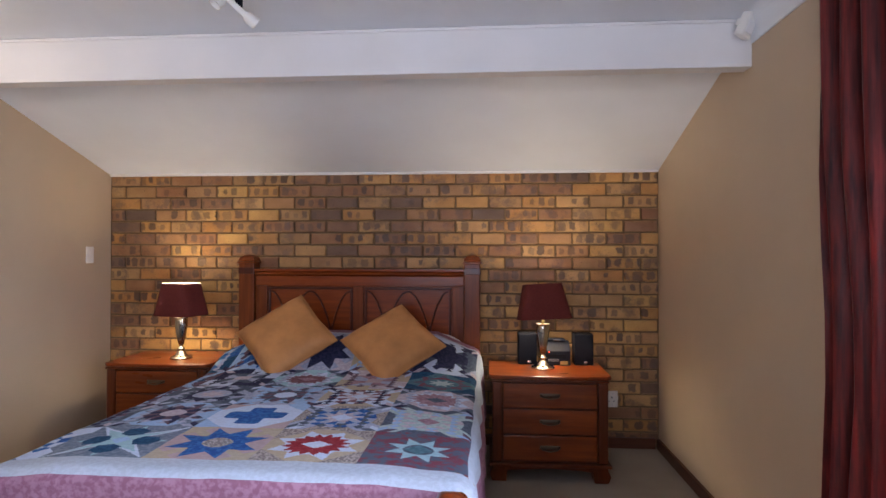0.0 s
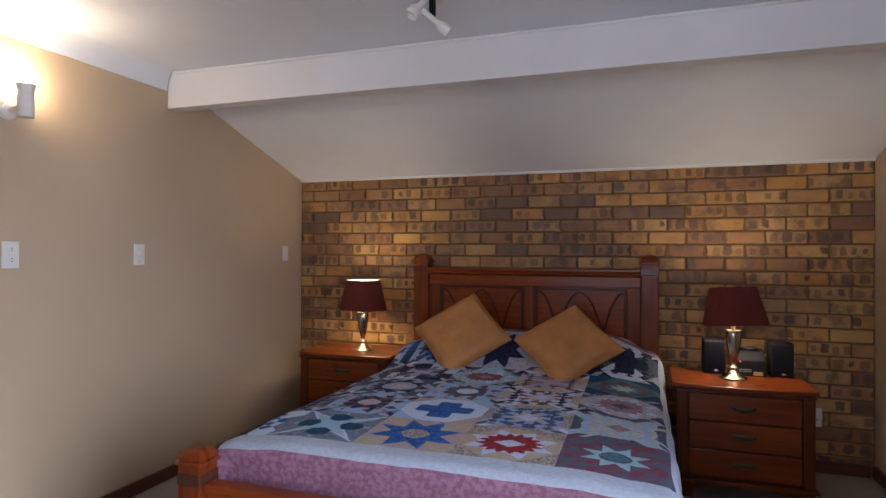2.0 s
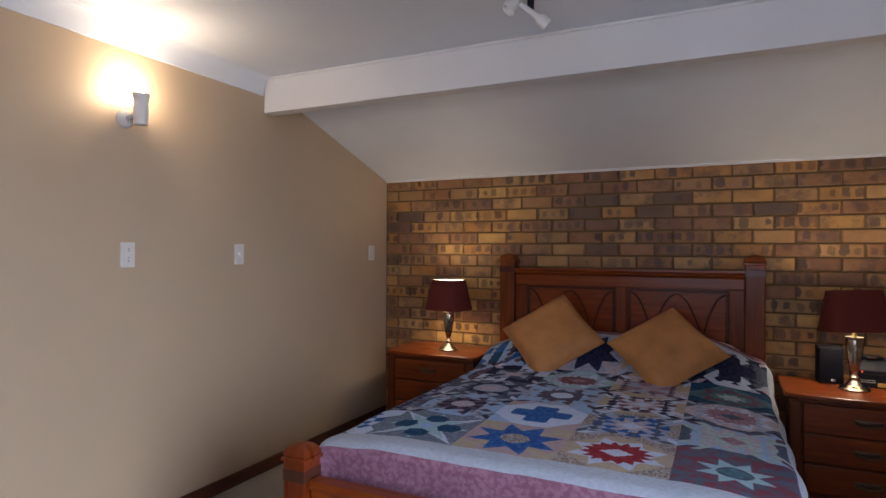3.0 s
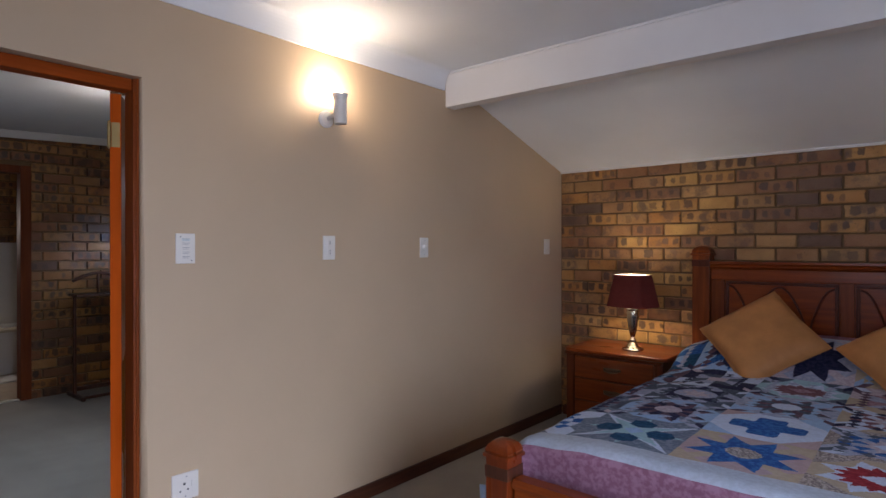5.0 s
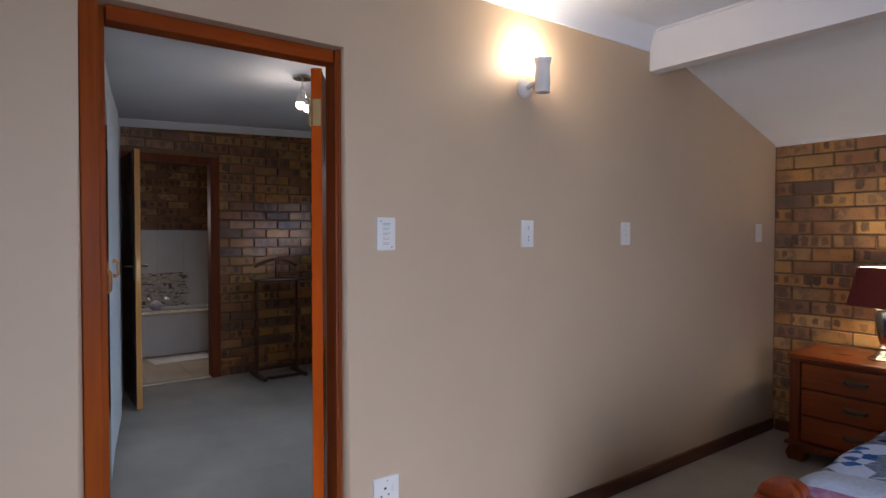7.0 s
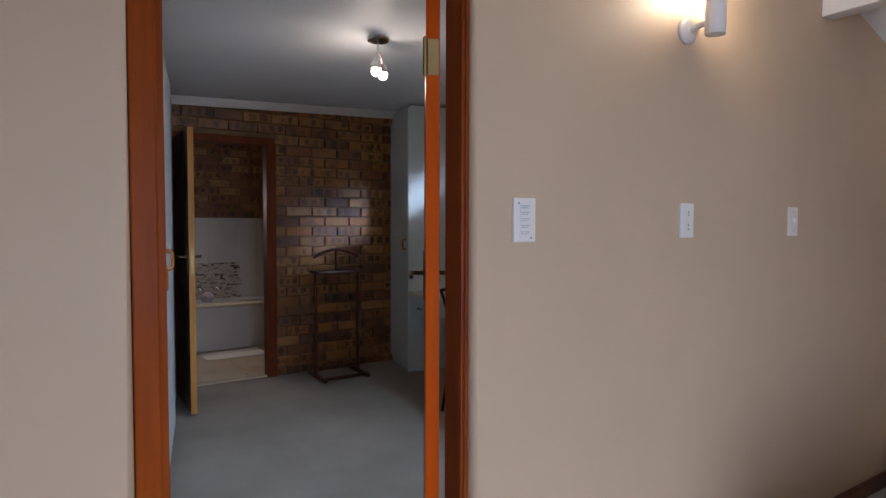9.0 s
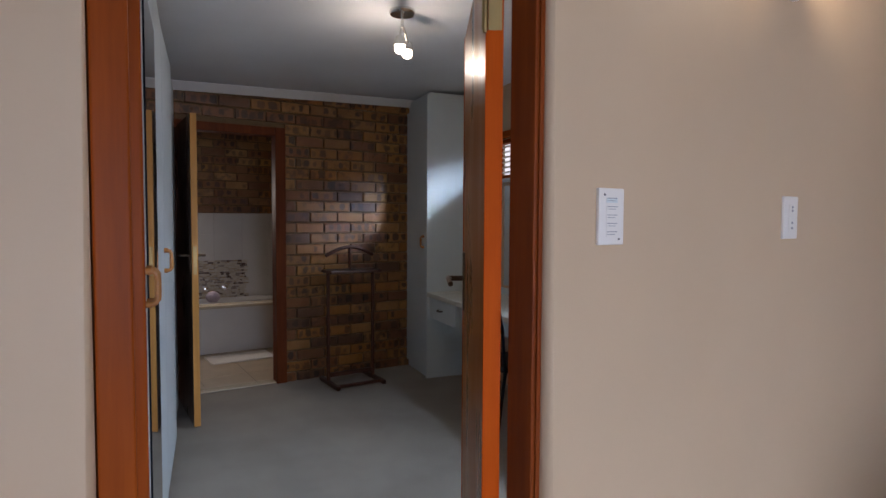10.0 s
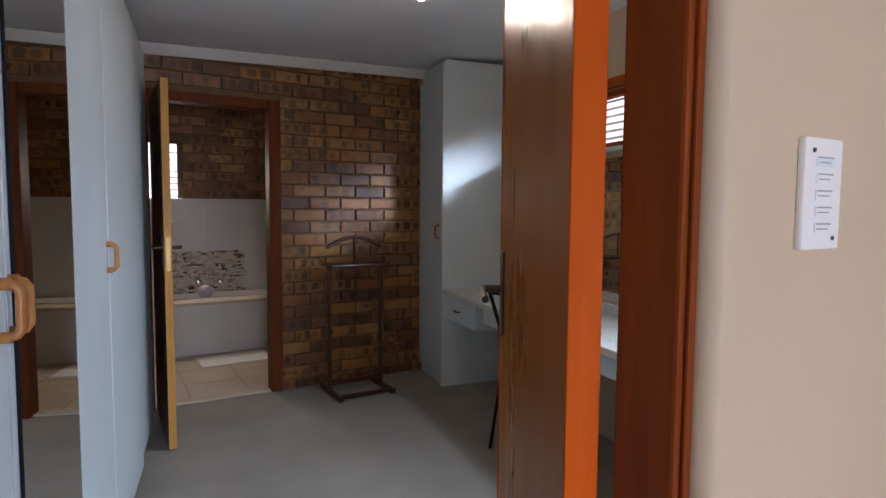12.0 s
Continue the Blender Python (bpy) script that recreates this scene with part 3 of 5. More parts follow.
# wall with a window opening above the vanity mirror
for a, c, z0, z1 in ((-0.62, 0.12, 0, 2.62), (2.55, 3.13, 0, 2.62), (0.12, 2.55, 0, 1.70), (0.12, 2.55, 2.03, 2.62)):
    box(a, c, 0.56, 0.68, z0, z1, bm=w, m=VAN)
structure("wall_vanity", w, M_TAN, "tan wall above the vanity counter", "wall")
win2 = tagged(new("window_2"), "narrow window with white louvre blinds", "window", kind="structure")
win2.matrix_basis = VAN
for b in ((0.12, 0.16, 0.585, 0.64, 1.70, 2.03), (2.51, 2.55, 0.585, 0.64, 1.70, 2.03), (0.16, 2.51, 0.585, 0.64, 1.70, 1.735), (0.16, 2.51, 0.585, 0.64, 1.995, 2.03)):
    part("window_frame", box(*b, 0.004), M_FRAME, win2)
p = part("pane", box(0.16, 2.51, 0.612, 0.617, 1.735, 1.995), M_GLASS, win2)
p.visible_shadow = False
sl = box(0.17, 2.50, -0.022, 0.022, -0.0012, 0.0012)
first = part("slat", sl, M_WHITE_PLASTIC, win2, "white blind slat", at=pose(0, 0.575, 1.755, 28))
for i in range(1, 6):
    s = new("slat", first.data)
    s.parent = win2
    s.matrix_basis = pose(0, 0.575, 1.755 + 0.042 * i, 28)
part("window_sill", box(0.06, 2.58, 0.50, 0.559, 1.672, 1.696, 0.004), M_WHITE, win2)
part("pelmet", box(0.06, 2.58, 0.525, 0.558, 2.03, 2.085, 0.003), M_FRAME, win2, "brown wooden pelmet")
bd = box(-12, 6, 0, 0.02, -0.2, 8, m=pose(-4.0, 9.0, 0))
structure("backdrop", bd, M_SKYGLOW, "bright hazy outdoors beyond the windows", "backdrop")

# ---- bathroom ----
structure("floor_bathroom", box(-8.55, BX - 0.065, 0.2, 3.0, -0.12, -0.004), M_GROUT, "beige ceramic tiled bathroom floor", "floor")
w = box(-8.53, -8.41, 0.2, 0.92, 0, 2.6)
box(-8.53, -8.41, 1.27, 3.0, 0, 2.6, bm=w)
box(-8.53, -8.41, 0.92, 1.27, 0, 1.20, bm=w)
box(-8.53, -8.41, 0.92, 1.27, 1.98, 2.6, bm=w)
wall_far = structure("wall_bathroom_far", w, M_MORTAR, "bathroom wall of face brick above white tiles", "brick wall")
structure("wall_bathroom_south", box(-8.53, BX - 0.131, 0.10, 0.2, 0, 2.6), M_TILE, "white tiled bathroom side wall", "wall")
structure("wall_bathroom_north", box(-8.53, BX - 0.131, 3.0, 3.1, 0, 2.6), M_TILE, "white tiled bathroom side wall", "wall")
structure("grout_bathroom", box(-8.4095, -8.4045, 0.28, 2.98, 0.0, 1.424), M_TILE, "pale grout between the white wall tiles", "grout")
win3 = tagged(new("window_3"), "tall narrow bathroom window with louvre slats", "window", kind="structure")
for b in ((-8.50, -8.43, 0.92, 0.95, 1.20, 1.98), (-8.50, -8.43, 1.12, 1.15, 1.23, 1.95), (-8.50, -8.43, 1.24, 1.27, 1.20, 1.98), (-8.50, -8.43, 0.95, 1.24, 1.20, 1.23), (-8.50, -8.43, 0.95, 1.24, 1.95, 1.98)):
    part("window_frame", box(*b, 0.003), M_BRONZE, win3)
part("pane", box(-8.470, -8.465, 0.95, 1.24, 1.23, 1.95), M_SKYGLOW, win3, "bright frosted pane")
for i in range(11):
    part("louvre", box(-8.45, -8.435, 1.15, 1.24, 1.26 + i * 0.06, 1.272 + i * 0.06), M_CHROME, win3)
part("window_sill", box(-8.44, -8.37, 0.90, 1.29, 1.175, 1.199, 0.004), M_TILE, win3)
TUBX = -7.80
tub = thing("bathtub", (TUBX - 0.29, 1.55, 0), "built-in white bathtub with a cream tiled ledge", "bathtub")
part("front_panel", box(0.262, 0.29, -1.3, 1.4, 0, 0.455), M_TILE, tub, "white tiled bath front")
b = box(0.10, 0.31, -1.3, 1.4, 0.456, 0.485, 0.006)
box(-0.31, -0.20, -1.3, 1.4, 0.456, 0.485, 0.006, bm=b)
box(-0.20, 0.10, -1.3, -0.86, 0.456, 0.485, 0.006, bm=b)
box(-0.20, 0.10, 0.86, 1.4, 0.456, 0.485, 0.006, bm=b)
part("ledge", b, M_TUB_RIM, tub, "cream tiled ledge")
b = bmesh.new()
rings = []
for f, z in ((1.0, 0.49), (1.04, 0.497), (0.97, 0.494), (0.93, 0.46), (0.84, 0.2), (0.72, 0.12), (0.0, 0.11)):
    rings.append([b.verts.new((-0.05 + 0.155 * f * math.copysign(abs(math.cos(a)) ** 0.6, math.cos(a)), 0.85 * f * math.copysign(abs(math.sin(a)) ** 0.5, math.sin(a)), z)) for a in [2 * math.pi * i / 40 for i in range(40)]])
for r0, r1 in zip(rings, rings[1:]):
    for i in range(40):
        b.faces.new((r0[i], r0[(i + 1) % 40], r1[(i + 1) % 40], r1[i]))
part("basin", b, M_TUB, tub, smooth=True)
for nm, y in (("tap", 1.40), ("tap", 1.60)):
    tp = thing(nm, (-8.395, y, 0.60), "chrome wall-mounted bath tap", "tap", "bath taps")
    part("spindle", rod((0, 0, 0), (0.05, 0, 0), 0.012, bm=lathe([(0.03, 0), (0.026, 0.008), (0.012, 0.012)], m=pose(0, 0, 0, 0, 90, 0))), M_CHROME, tp, smooth=True)
    part("knob", lathe([(0.008, 0), (0.026, 0.004), (0.03, 0.018), (0.022, 0.032), (0.006, 0.036)], m=pose(0.05, 0, 0, 0, 90, 0)), M_CHROME, tp, smooth=True)
sp = thing("bath_spout", (-8.395, 1.50, 0.55), "curved chrome bath spout", "spout")
part("pipe", sweep([(0, 0, 0), (0.08, 0, 0.012), (0.13, 0, 0), (0.145, 0, -0.03)], 0.014, 12), M_CHROME, sp, smooth=True)
sb = thing("sponge", (-8.06, 1.42, 0.4855), "round lilac bath sponge on the tub ledge", "sponge")
b = bmesh.new()
bmesh.ops.create_icosphere(b, subdivisions=4, radius=0.07)
for v in b.verts:
    v.co *= 1 + 0.10 * noise.noise(v.co * 40)
    v.co.z = max(v.co.z * 0.85 + 0.056, 0)
part("sponge_body", b, plain("lilac_mesh", (0.42, 0.36, 0.42), 0.95, relief=0.6, grain=180), sb, smooth=True)
mat = thing("bath_mat", (-7.49, 1.56, 0.0), "white towelling bath mat on the tiles", "bath mat")
b = box(-0.17, 0.17, -0.30, 0.30, -0.003, 0.012, 0.006)
part("towelling", b, M_MAT, mat, at=pose(0, 0, 0, 0, 0, 3))

frame2 = tagged(new("door_2"), "dark hardwood bathroom door frame with an open door", "door", kind="structure")
part("door_frame", box(BX - 0.10, BX + 0.022, 1.605, 1.688, 0, 2.098, 0.006), M_FRAME_DARK, frame2, "dark hardwood jamb")
part("door_frame", box(BX - 0.10, BX + 0.022, 0.802, 0.842, 0, 2.098, 0.006), M_FRAME_DARK, frame2)
part("door_frame", box(BX - 0.10, BX + 0.021, 0.843, 1.604, 2.030, 2.097, 0.006), M_FRAME_DARK, frame2, "dark hardwood head")
part("threshold", box(BX - 0.10, BX + 0.0, 0.843, 1.604, 0.001, 0.012, 0.003), M_TUB_RIM, frame2)
lf2 = part("door_leaf", box(0.002, 0.745, -0.018, 0.018, 0.012, 2.022, 0.002), M_SHADED_LEAF, frame2, "brown flush door leaf standing open, its shade painted in", at=pose(-6.385, 0.868, 0, 0, 0, 0))
part("lipping", box(0.7455, 0.755, -0.020, 0.020, 0.012, 2.022, 0.002), M_PINE, lf2, "pale yellow timber edge")
part("strike_plate", box(0.7555, 0.7575, -0.010, 0.010, 1.0, 1.18), M_BRASS, lf2, "brass lock plate")
lever_handle(lf2, 0.69, 1.12, 1, 0.018, M_BRONZE)
lever_handle(lf2, 0.69, 1.12, -1, -0.018, M_BRONZE)

# ---- wardrobes ----
CLO = pose(-2.68, 0.255, 0, 0, 0, 180 - 8.9)    # x away along the doors, y into the wardrobe


def d_handle(parent, x, z, y):
    """A wooden D handle standing off a door."""
    pts = []
    for i in range(9):
        a = math.pi * i / 8
        pts.append((x, y - 0.012 - 0.018 * min(1, 1.6 * math.sin(a)), z - 0.046 * math.cos(a)))
    b = sweep(pts, 0.0085, 10)
    rod((x, y, z - 0.046), (x, y - 0.016, z - 0.046), 0.010, bm=b)
    rod((x, y, z + 0.046), (x, y - 0.016, z + 0.046), 0.011, bm=b)
    part("handle", b, M_HANDLE_WOOD, parent, "rounded oak D handle", smooth=True)


def wardrobe(x0, x1, doors, label, depth=0.55):
    w = thing("wardrobe", CLO @ pose(x0, 0, 0), label, "wardrobe", "built-in wardrobes")
    W = x1 - x0
    b = box(0, 0.018, 0.004, depth, 0, 2.33)
    box(W - 0.018, W, 0.004, depth, 0, 2.33, bm=b)
    box(0.018, W - 0.018, depth - 0.012, depth, 0, 2.33, bm=b)
    box(0.018, W - 0.018, 0.03, depth - 0.012, 0.06, 0.078, bm=b)
    box(0.018, W - 0.018, 0.03, 0.045, 0, 0.06, bm=b)
    box(0.018, W - 0.018, 0.004, depth - 0.012, 2.24, 2.33, bm=b)
    part("carcass", b, M_WHITE, w)
    for a, c, mirror, side, ajar, pull in doors:
        a, c = a - x0, c - x0
        hinge = a if side > 0 else c
        at = pose(hinge, -0.001, 0, 0, 0, -ajar * side)
        q = (c - a) * side
        lo, hi = sorted((0.0015 * side, q - 0.0015 * side))
        d = part("door", box(lo, hi, -0.018, 0, 0.07, 2.225, 0.002), M_WHITE, w, at=at)
        if mirror:
            part("mirror", box(lo + 0.035, hi - 0.012, -0.0225, -0.0185, 0.10, 2.02), M_MIRROR, d, "tall mirror panel on the door")
            part("mirror_edge", box(lo + 0.026, lo + 0.0345, -0.0235, -0.0185, 0.10, 2.02), M_BLACK, d)
        if pull:
            d_handle(d, (q - side * (0.013 if mirror else 0.032)), 1.165, -0.018)
    return w


wardrobe(0.06, 0.785, [(0.065, 0.78, False, 1, 0.15, True)], "white laminate wardrobe unit beside the doorway")
wardrobe(0.79, 1.93, [(0.793, 1.34, True, -1, 0, True), (1.345, 1.925, False, 1, 0, True)], "white laminate wardrobe unit with a mirrored door")
wardrobe(1.935, 3.36, [(1.94, 2.70, False, 1, 1.2, False), (2.735, 3.35, False, 1, 1.0, False)], "white laminate wardrobe unit with doors slightly ajar")

# ---- vanity ----
cab = thing("tall_cupboard", VAN, "tall white laminate cupboard beside the vanity", "cupboard")
b = box(-0.56, 0.0, 0.02, 0.555, 0, 2.43, 0.001)
part("carcass", b, M_WHITE, cab)
dr = part("door", box(-0.535, -0.022, 0.0, 0.0185, 0.06, 2.33, 0.002), M_WHITE, cab)
part("side_lipping", box(-0.018, 0.004, -0.001, 0.0185, 0.0, 2.41, 0.002), M_WHITE, cab)
d_handle(dr, -0.07, 1.17, 0.0)
van = thing("vanity_unit", VAN, "white vanity counter with drawers below", "vanity")
part("counter", box(0.002, 3.02, 0.0, 0.556, 0.705, 0.745, 0.008), plain("cream_counter", (0.70, 0.67, 0.58), 0.3, vary=0.08, relief=0.03), van, "cream laminate counter top")
part("backsplash", box(0.003, 3.02, 0.540, 0.557, 0.746, 0.80, 0.003), M_WHITE, van)
part("apron", box(0.62, 3.0, 0.045, 0.06, 0.60, 0.704), M_WHITE, van)
drw = part("drawer", box(0.01, 0.56, 0.02, 0.45, 0.53, 0.702, 0.003), M_WHITE, van)
b = sweep([(0.22, 0.018, 0.62), (0.24, -0.003, 0.617), (0.29, -0.003, 0.617), (0.31, 0.018, 0.62)], 0.006)
part("handle", b, M_BRONZE, drw, "dark bronze pull", smooth=True)
mir = thing("vanity_mirror", VAN, "long frameless mirror above the vanity counter", "mirror")
part("mirror_glass", box(0.35, 2.75, 0.552, 0.559, 0.82, 1.64), M_MIRROR, mir)

chair = thing("chair", VAN @ pose(1.36, 0.05, 0), "black metal dressing chair tucked under the counter", "chair")
for sx in (-0.2, 0.2):
    part("back_leg", sweep([(sx * 1.05, -0.20, 0), (sx, -0.14, 0.44), (sx * 0.98, -0.16, 0.70), (sx * 1.08, -0.21, 0.88)], 0.011), M_BLACK, chair, smooth=True)
    part("front_leg", sweep([(sx, 0.22, 0), (sx * 0.95, 0.21, 0.43)], 0.011), M_BLACK, chair, smooth=True)
part("seat", box(-0.20, 0.20, -0.15, 0.23, 0.43, 0.47, 0.015), plain("dark_seat_cloth", (0.03, 0.03, 0.035), 0.9), chair)
part("back_rail", sweep([(-0.216, -0.21, 0.88), (-0.08, -0.235, 0.90), (0.08, -0.235, 0.90), (0.216, -0.21, 0.88)], 0.011), M_BLACK, chair, smooth=True)
part("back_rail", sweep([(-0.196, -0.16, 0.68), (0.0, -0.185, 0.69), (0.196, -0.16, 0.68)], 0.009), M_BLACK, chair, smooth=True)

# ---- clothes valet ----
val = thing("clothes_valet", pose(-6.13, 2.16, 0, 0, 0, 0), "dark walnut clothes valet stand", "valet stand")
for sy in (-0.20, 0.20):
    part("foot", box(-0.20, 0.20, sy - 0.017, sy + 0.017, 0.0, 0.035, 0.008), M_VALET, val)
    part("upright", rod((-0.03, sy, 0.036), (-0.03, sy, 0.92), 0.016, 0.013), M_VALET, val, smooth=True)
part("stretcher", box(-0.05, -0.01, -0.185, 0.185, 0.06, 0.095, 0.006), M_VALET, val)
part("stretcher", box(0.13, 0.16, -0.182, 0.182, 0.01, 0.034, 0.005), M_VALET, val)
part("tray", box(-0.12, 0.10, -0.225, 0.225, 0.921, 0.945, 0.008), M_VALET, val, "shallow wooden tray")
hang = [( -0.05, -0.21 + 0.42 * i / 12, 1.06 + 0.07 * math.sin(math.pi * i / 12)) for i in range(13)]
part("hanger", sweep(hang, 0.014, 10), M_VALET, val, "curved wooden coat hanger", smooth=True)
part("hanger_post", rod((-0.05, 0, 0.946), (-0.05, 0, 1.12), 0.011), M_VALET, val, smooth=True)

# ---- dressing room lamp ----
lampd = thing("ceiling_spotlight", (-4.28, 1.64, dress_ceil(1.64)), "two-arm chrome ceiling spotlight with lit bulbs", "ceiling light")
part("ceiling_rose", lathe([(0.06, -0.022), (0.065, -0.012), (0.065, 0.0)]), M_CHROME, lampd, smooth=True)
part("stem", rod((0, 0, -0.08), (0, 0, -0.02), 0.008), M_CHROME, lampd, smooth=True)
for sx, sy in ((0.03, -0.03), (-0.03, 0.045)):
    part("arm", sweep([(0, 0, -0.075), (sx * 0.5, sy * 0.5, -0.10), (sx, sy, -0.15)], 0.006), M_CHROME, lampd, smooth=True)
    hd = part("spot_head", lathe([(0.018, 0.045), (0.026, 0.03), (0.030, 0.0), (0.028, 0.0)], m=pose(sx, sy, -0.185)), M_CHROME, lampd, smooth=True)
    b = bmesh.new()
    bmesh.ops.create_uvsphere(b, u_segments=16, v_segments=10, radius=0.026, matrix=pose(sx, sy, -0.20))
    part("bulb", b, M_BULB, hd, "glowing bulb", smooth=True)

# ---- bed ----
BCX, HY, FY = -0.575, 4.27, 1.875
bed = thing("bed", (BCX, 3.07, 0), "cherry wood double bed with carved headboard", "bed")
PX = 0.815


def post(x, y, top, cap):
    k = 1.0 if y > 0 else 0.87
    w = 0.056 * k
    b = box(-w, w, -w, w, 0, top, 0.006)
    p = part("post", b, M_DARK_WOOD if y > 0 else M_CHERRY_P, bed, at=(x, y, 0))
    part("band", box(-w - 0.0025, w + 0.0025, -w - 0.0025, w + 0.0025, top - 0.075, top - 0.030, 0.003), M_TRACERY if y > 0 else M_VALET, p, "dark inlaid band")
    c = bmesh.new()
    prof = [(0.064, 0.0), (0.064, 0.012), (0.055, 0.016), (0.058, 0.024), (0.050, 0.042), (0.034, 0.056), (0.012, 0.063), (0.0, 0.064)]
    rings = []
    for r, z in prof:
        rings.append([c.verts.new((r * k * sx, r * k * sy, top + z)) for sx, sy in ((-1, -1), (0, -1.06), (1, -1), (1.06, 0), (1, 1), (0, 1.06), (-1, 1), (-1.06, 0))])
    for r0, r1 in zip(rings, rings[1:]):
        for i in range(8):
            c.faces.new((r0[i], r0[(i + 1) % 8], r1[(i + 1) % 8], r1[i]))
    c.faces.new(list(reversed(rings[0])))
    bmesh.ops.remove_doubles(c, verts=c.verts, dist=1e-5)
    part("finial", c, M_DARK_WOOD if y > 0 else M_CHERRY_P, p, "domed post cap", smooth=True)


M_CHERRY_P = wood("cherry_wood_upright", (0.095, 0.014, 0.003), (0.27, 0.046, 0.007), 0.28, coat=0.45, spec=0.2)
hy, fy = HY - 3.07, FY - 3.07
for sx in (-PX, PX):
    post(sx, hy, 1.315, True)
    post(sx, fy, 0.60, True)
XI = PX - 0.058
hb = part("headboard", box(-XI, XI, hy - 0.008, hy + 0.018, 0.32, 1.20), M_CHERRY_X, bed, "panelled headboard")
for x0, x1, z0, z1 in ((-XI, XI, 1.155, 1.225), (-XI, XI, 0.32, 0.55)):
    part("rail", box(x0, x1, hy - 0.028, hy - 0.0085, z0, z1, 0.004), M_CHERRY_X, hb)
for x0, x1 in ((-XI, -XI + 0.085), (-0.035, 0.035), (XI - 0.085, XI)):
    part("stile", box(x0, x1, hy - 0.0275, hy - 0.0085, 0.551, 1.154, 0.004), M_DARK_WOOD, hb)
b = prism([(hy - 0.034, 1.226), (hy - 0.052, 1.238), (hy - 0.045, 1.250), (hy - 0.060, 1.262), (hy - 0.060, 1.275), (hy + 0.030, 1.275), (hy + 0.030, 1.226)], -XI, XI)
part("cap_moulding", b, M_CHERRY_X, hb, "stepped top moulding")
for cx in (-0.355, 0.355):
    xa, xb, za, zb = cx - 0.312, cx + 0.312, 0.56, 1.146
    for q in ((xa, xb, zb - 0.018, zb), (xa, xa + 0.018, za, zb - 0.018), (xb - 0.018, xb, za, zb - 0.018)):
        part("panel_bead", box(q[0], q[1], hy - 0.024, hy - 0.0085, q[2], q[3], 0.006), M_TRACERY, hb)
    for a, c, span in ((cx - 0.155, xa + 0.02, 0.5), (cx - 0.155, cx + 0.155, 1.0), (cx + 0.155, xb - 0.02, 0.5)):
        pts = []
        for i in range(17):
            u = i / 16
            pts.append((a + (c - a) * u, hy - 0.013, 0.80 + 0.315 * max(0.0, math.sin(math.pi * u * span)) ** 0.75))
        part("tracery", sweep(pts, 0.006, 8), M_TRACERY, hb, "curved applied tracery", smooth=True)
    for x in (cx - 0.16, cx + 0.16):
        part("tracery_drop", box(x - 0.009, x + 0.009, hy - 0.020, hy - 0.0085, 0.57, 0.87, 0.004), M_TRACERY, hb)
fb = part("footboard", box(-XI, XI, fy - 0.018, fy + 0.018, 0.20, 0.50), M_CHERRY_X, bed)
b = prism([(fy - 0.032, 0.501), (fy - 0.036, 0.513), (fy - 0.028, 0.535), (fy + 0.028, 0.535), (fy + 0.034, 0.513), (fy + 0.032, 0.501)], -XI, XI)
part("cap_moulding", b, M_CHERRY_X, fb, "rounded top rail")
for sx in (-1, 1):
    part("side_rail", box(sx * PX - 0.016, sx * PX + 0.016, fy + 0.058, hy - 0.058, 0.20, 0.36, 0.004), M_DARK_WOOD, bed)
part("slat_base", box(-PX + 0.03, PX - 0.03, fy + 0.06, hy - 0.06, 0.28, 0.32), M_PINE, bed)
mtr = thing("mattress", (BCX, 3.07, 0.321), "white mattress on the bed frame", "mattress")
part("mattress_body", box(-0.775, 0.775, -1.08, 1.12, 0, 0.285, 0.05, 4), M_LINEN, mtr, smooth=True)

# ---- quilt ----
QX0, QX1, QY0, QY1 = -1.345, 0.235, 2.02, 4.13
QC = (QX0 + QX1) / 2


def quilt_top(x, y):
    s = max(0, min(1, (y - 3.50) / 0.5))
    s = s * s * (3 - 2 * s)
    edge = min(1.0, (QX1 - x + 0.02) / 0.25, (x - QX0 + 0.02) / 0.25)
    z = 0.640 + 0.022 * max(0, edge) + 0.19 * s * (0.55 + 0.45 * max(0, edge))
    return z + 0.006 * noise.noise(Vector((x * 3.1, y * 3.1, 1.7))) + 0.0035 * noise.noise(Vector((x * 11, y * 11, 4.1)))


def drape(x, y):
    """A flat point of the quilt as it lies on the bed or hangs over its edge."""
    cx, cy = max(QX0, min(QX1, x)), max(QY0, min(QY1, y))
    dx, dy = x - cx, y - cy
    d = math.hypot(dx, dy)
    z = quilt_top(cx, cy)
    if d < 1e-6:
        return Vector((cx, cy, z))
    r = 0.075
    if d < r * math.pi / 2:
        out, drop = r * math.sin(d / r), r * (1 - math.cos(d / r))
    else:
        out, drop = r + 0.06 * (d - r * math.pi / 2), r + (d - r * math.pi / 2)
    fold = 0.012 * math.sin(17 * (cx + cy) + 5 * math.atan2(dy, dx)) * min(1, d / 0.2)
    if y < QY0 and QX0 <= x <= QX1:
        out, fold = min(out, 0.062), fold * 0.3
    out += fold
    return Vector((cx + dx / d * out, cy + dy / d * out, max(0.02, z - drop)))


quilt = thing("patchwork_quilt", (QC, 3.07, 0.62), "patchwork star quilt in blues with plum border", "quilt")
QI = Matrix.Translation((-QC, -3.07, -0.62))


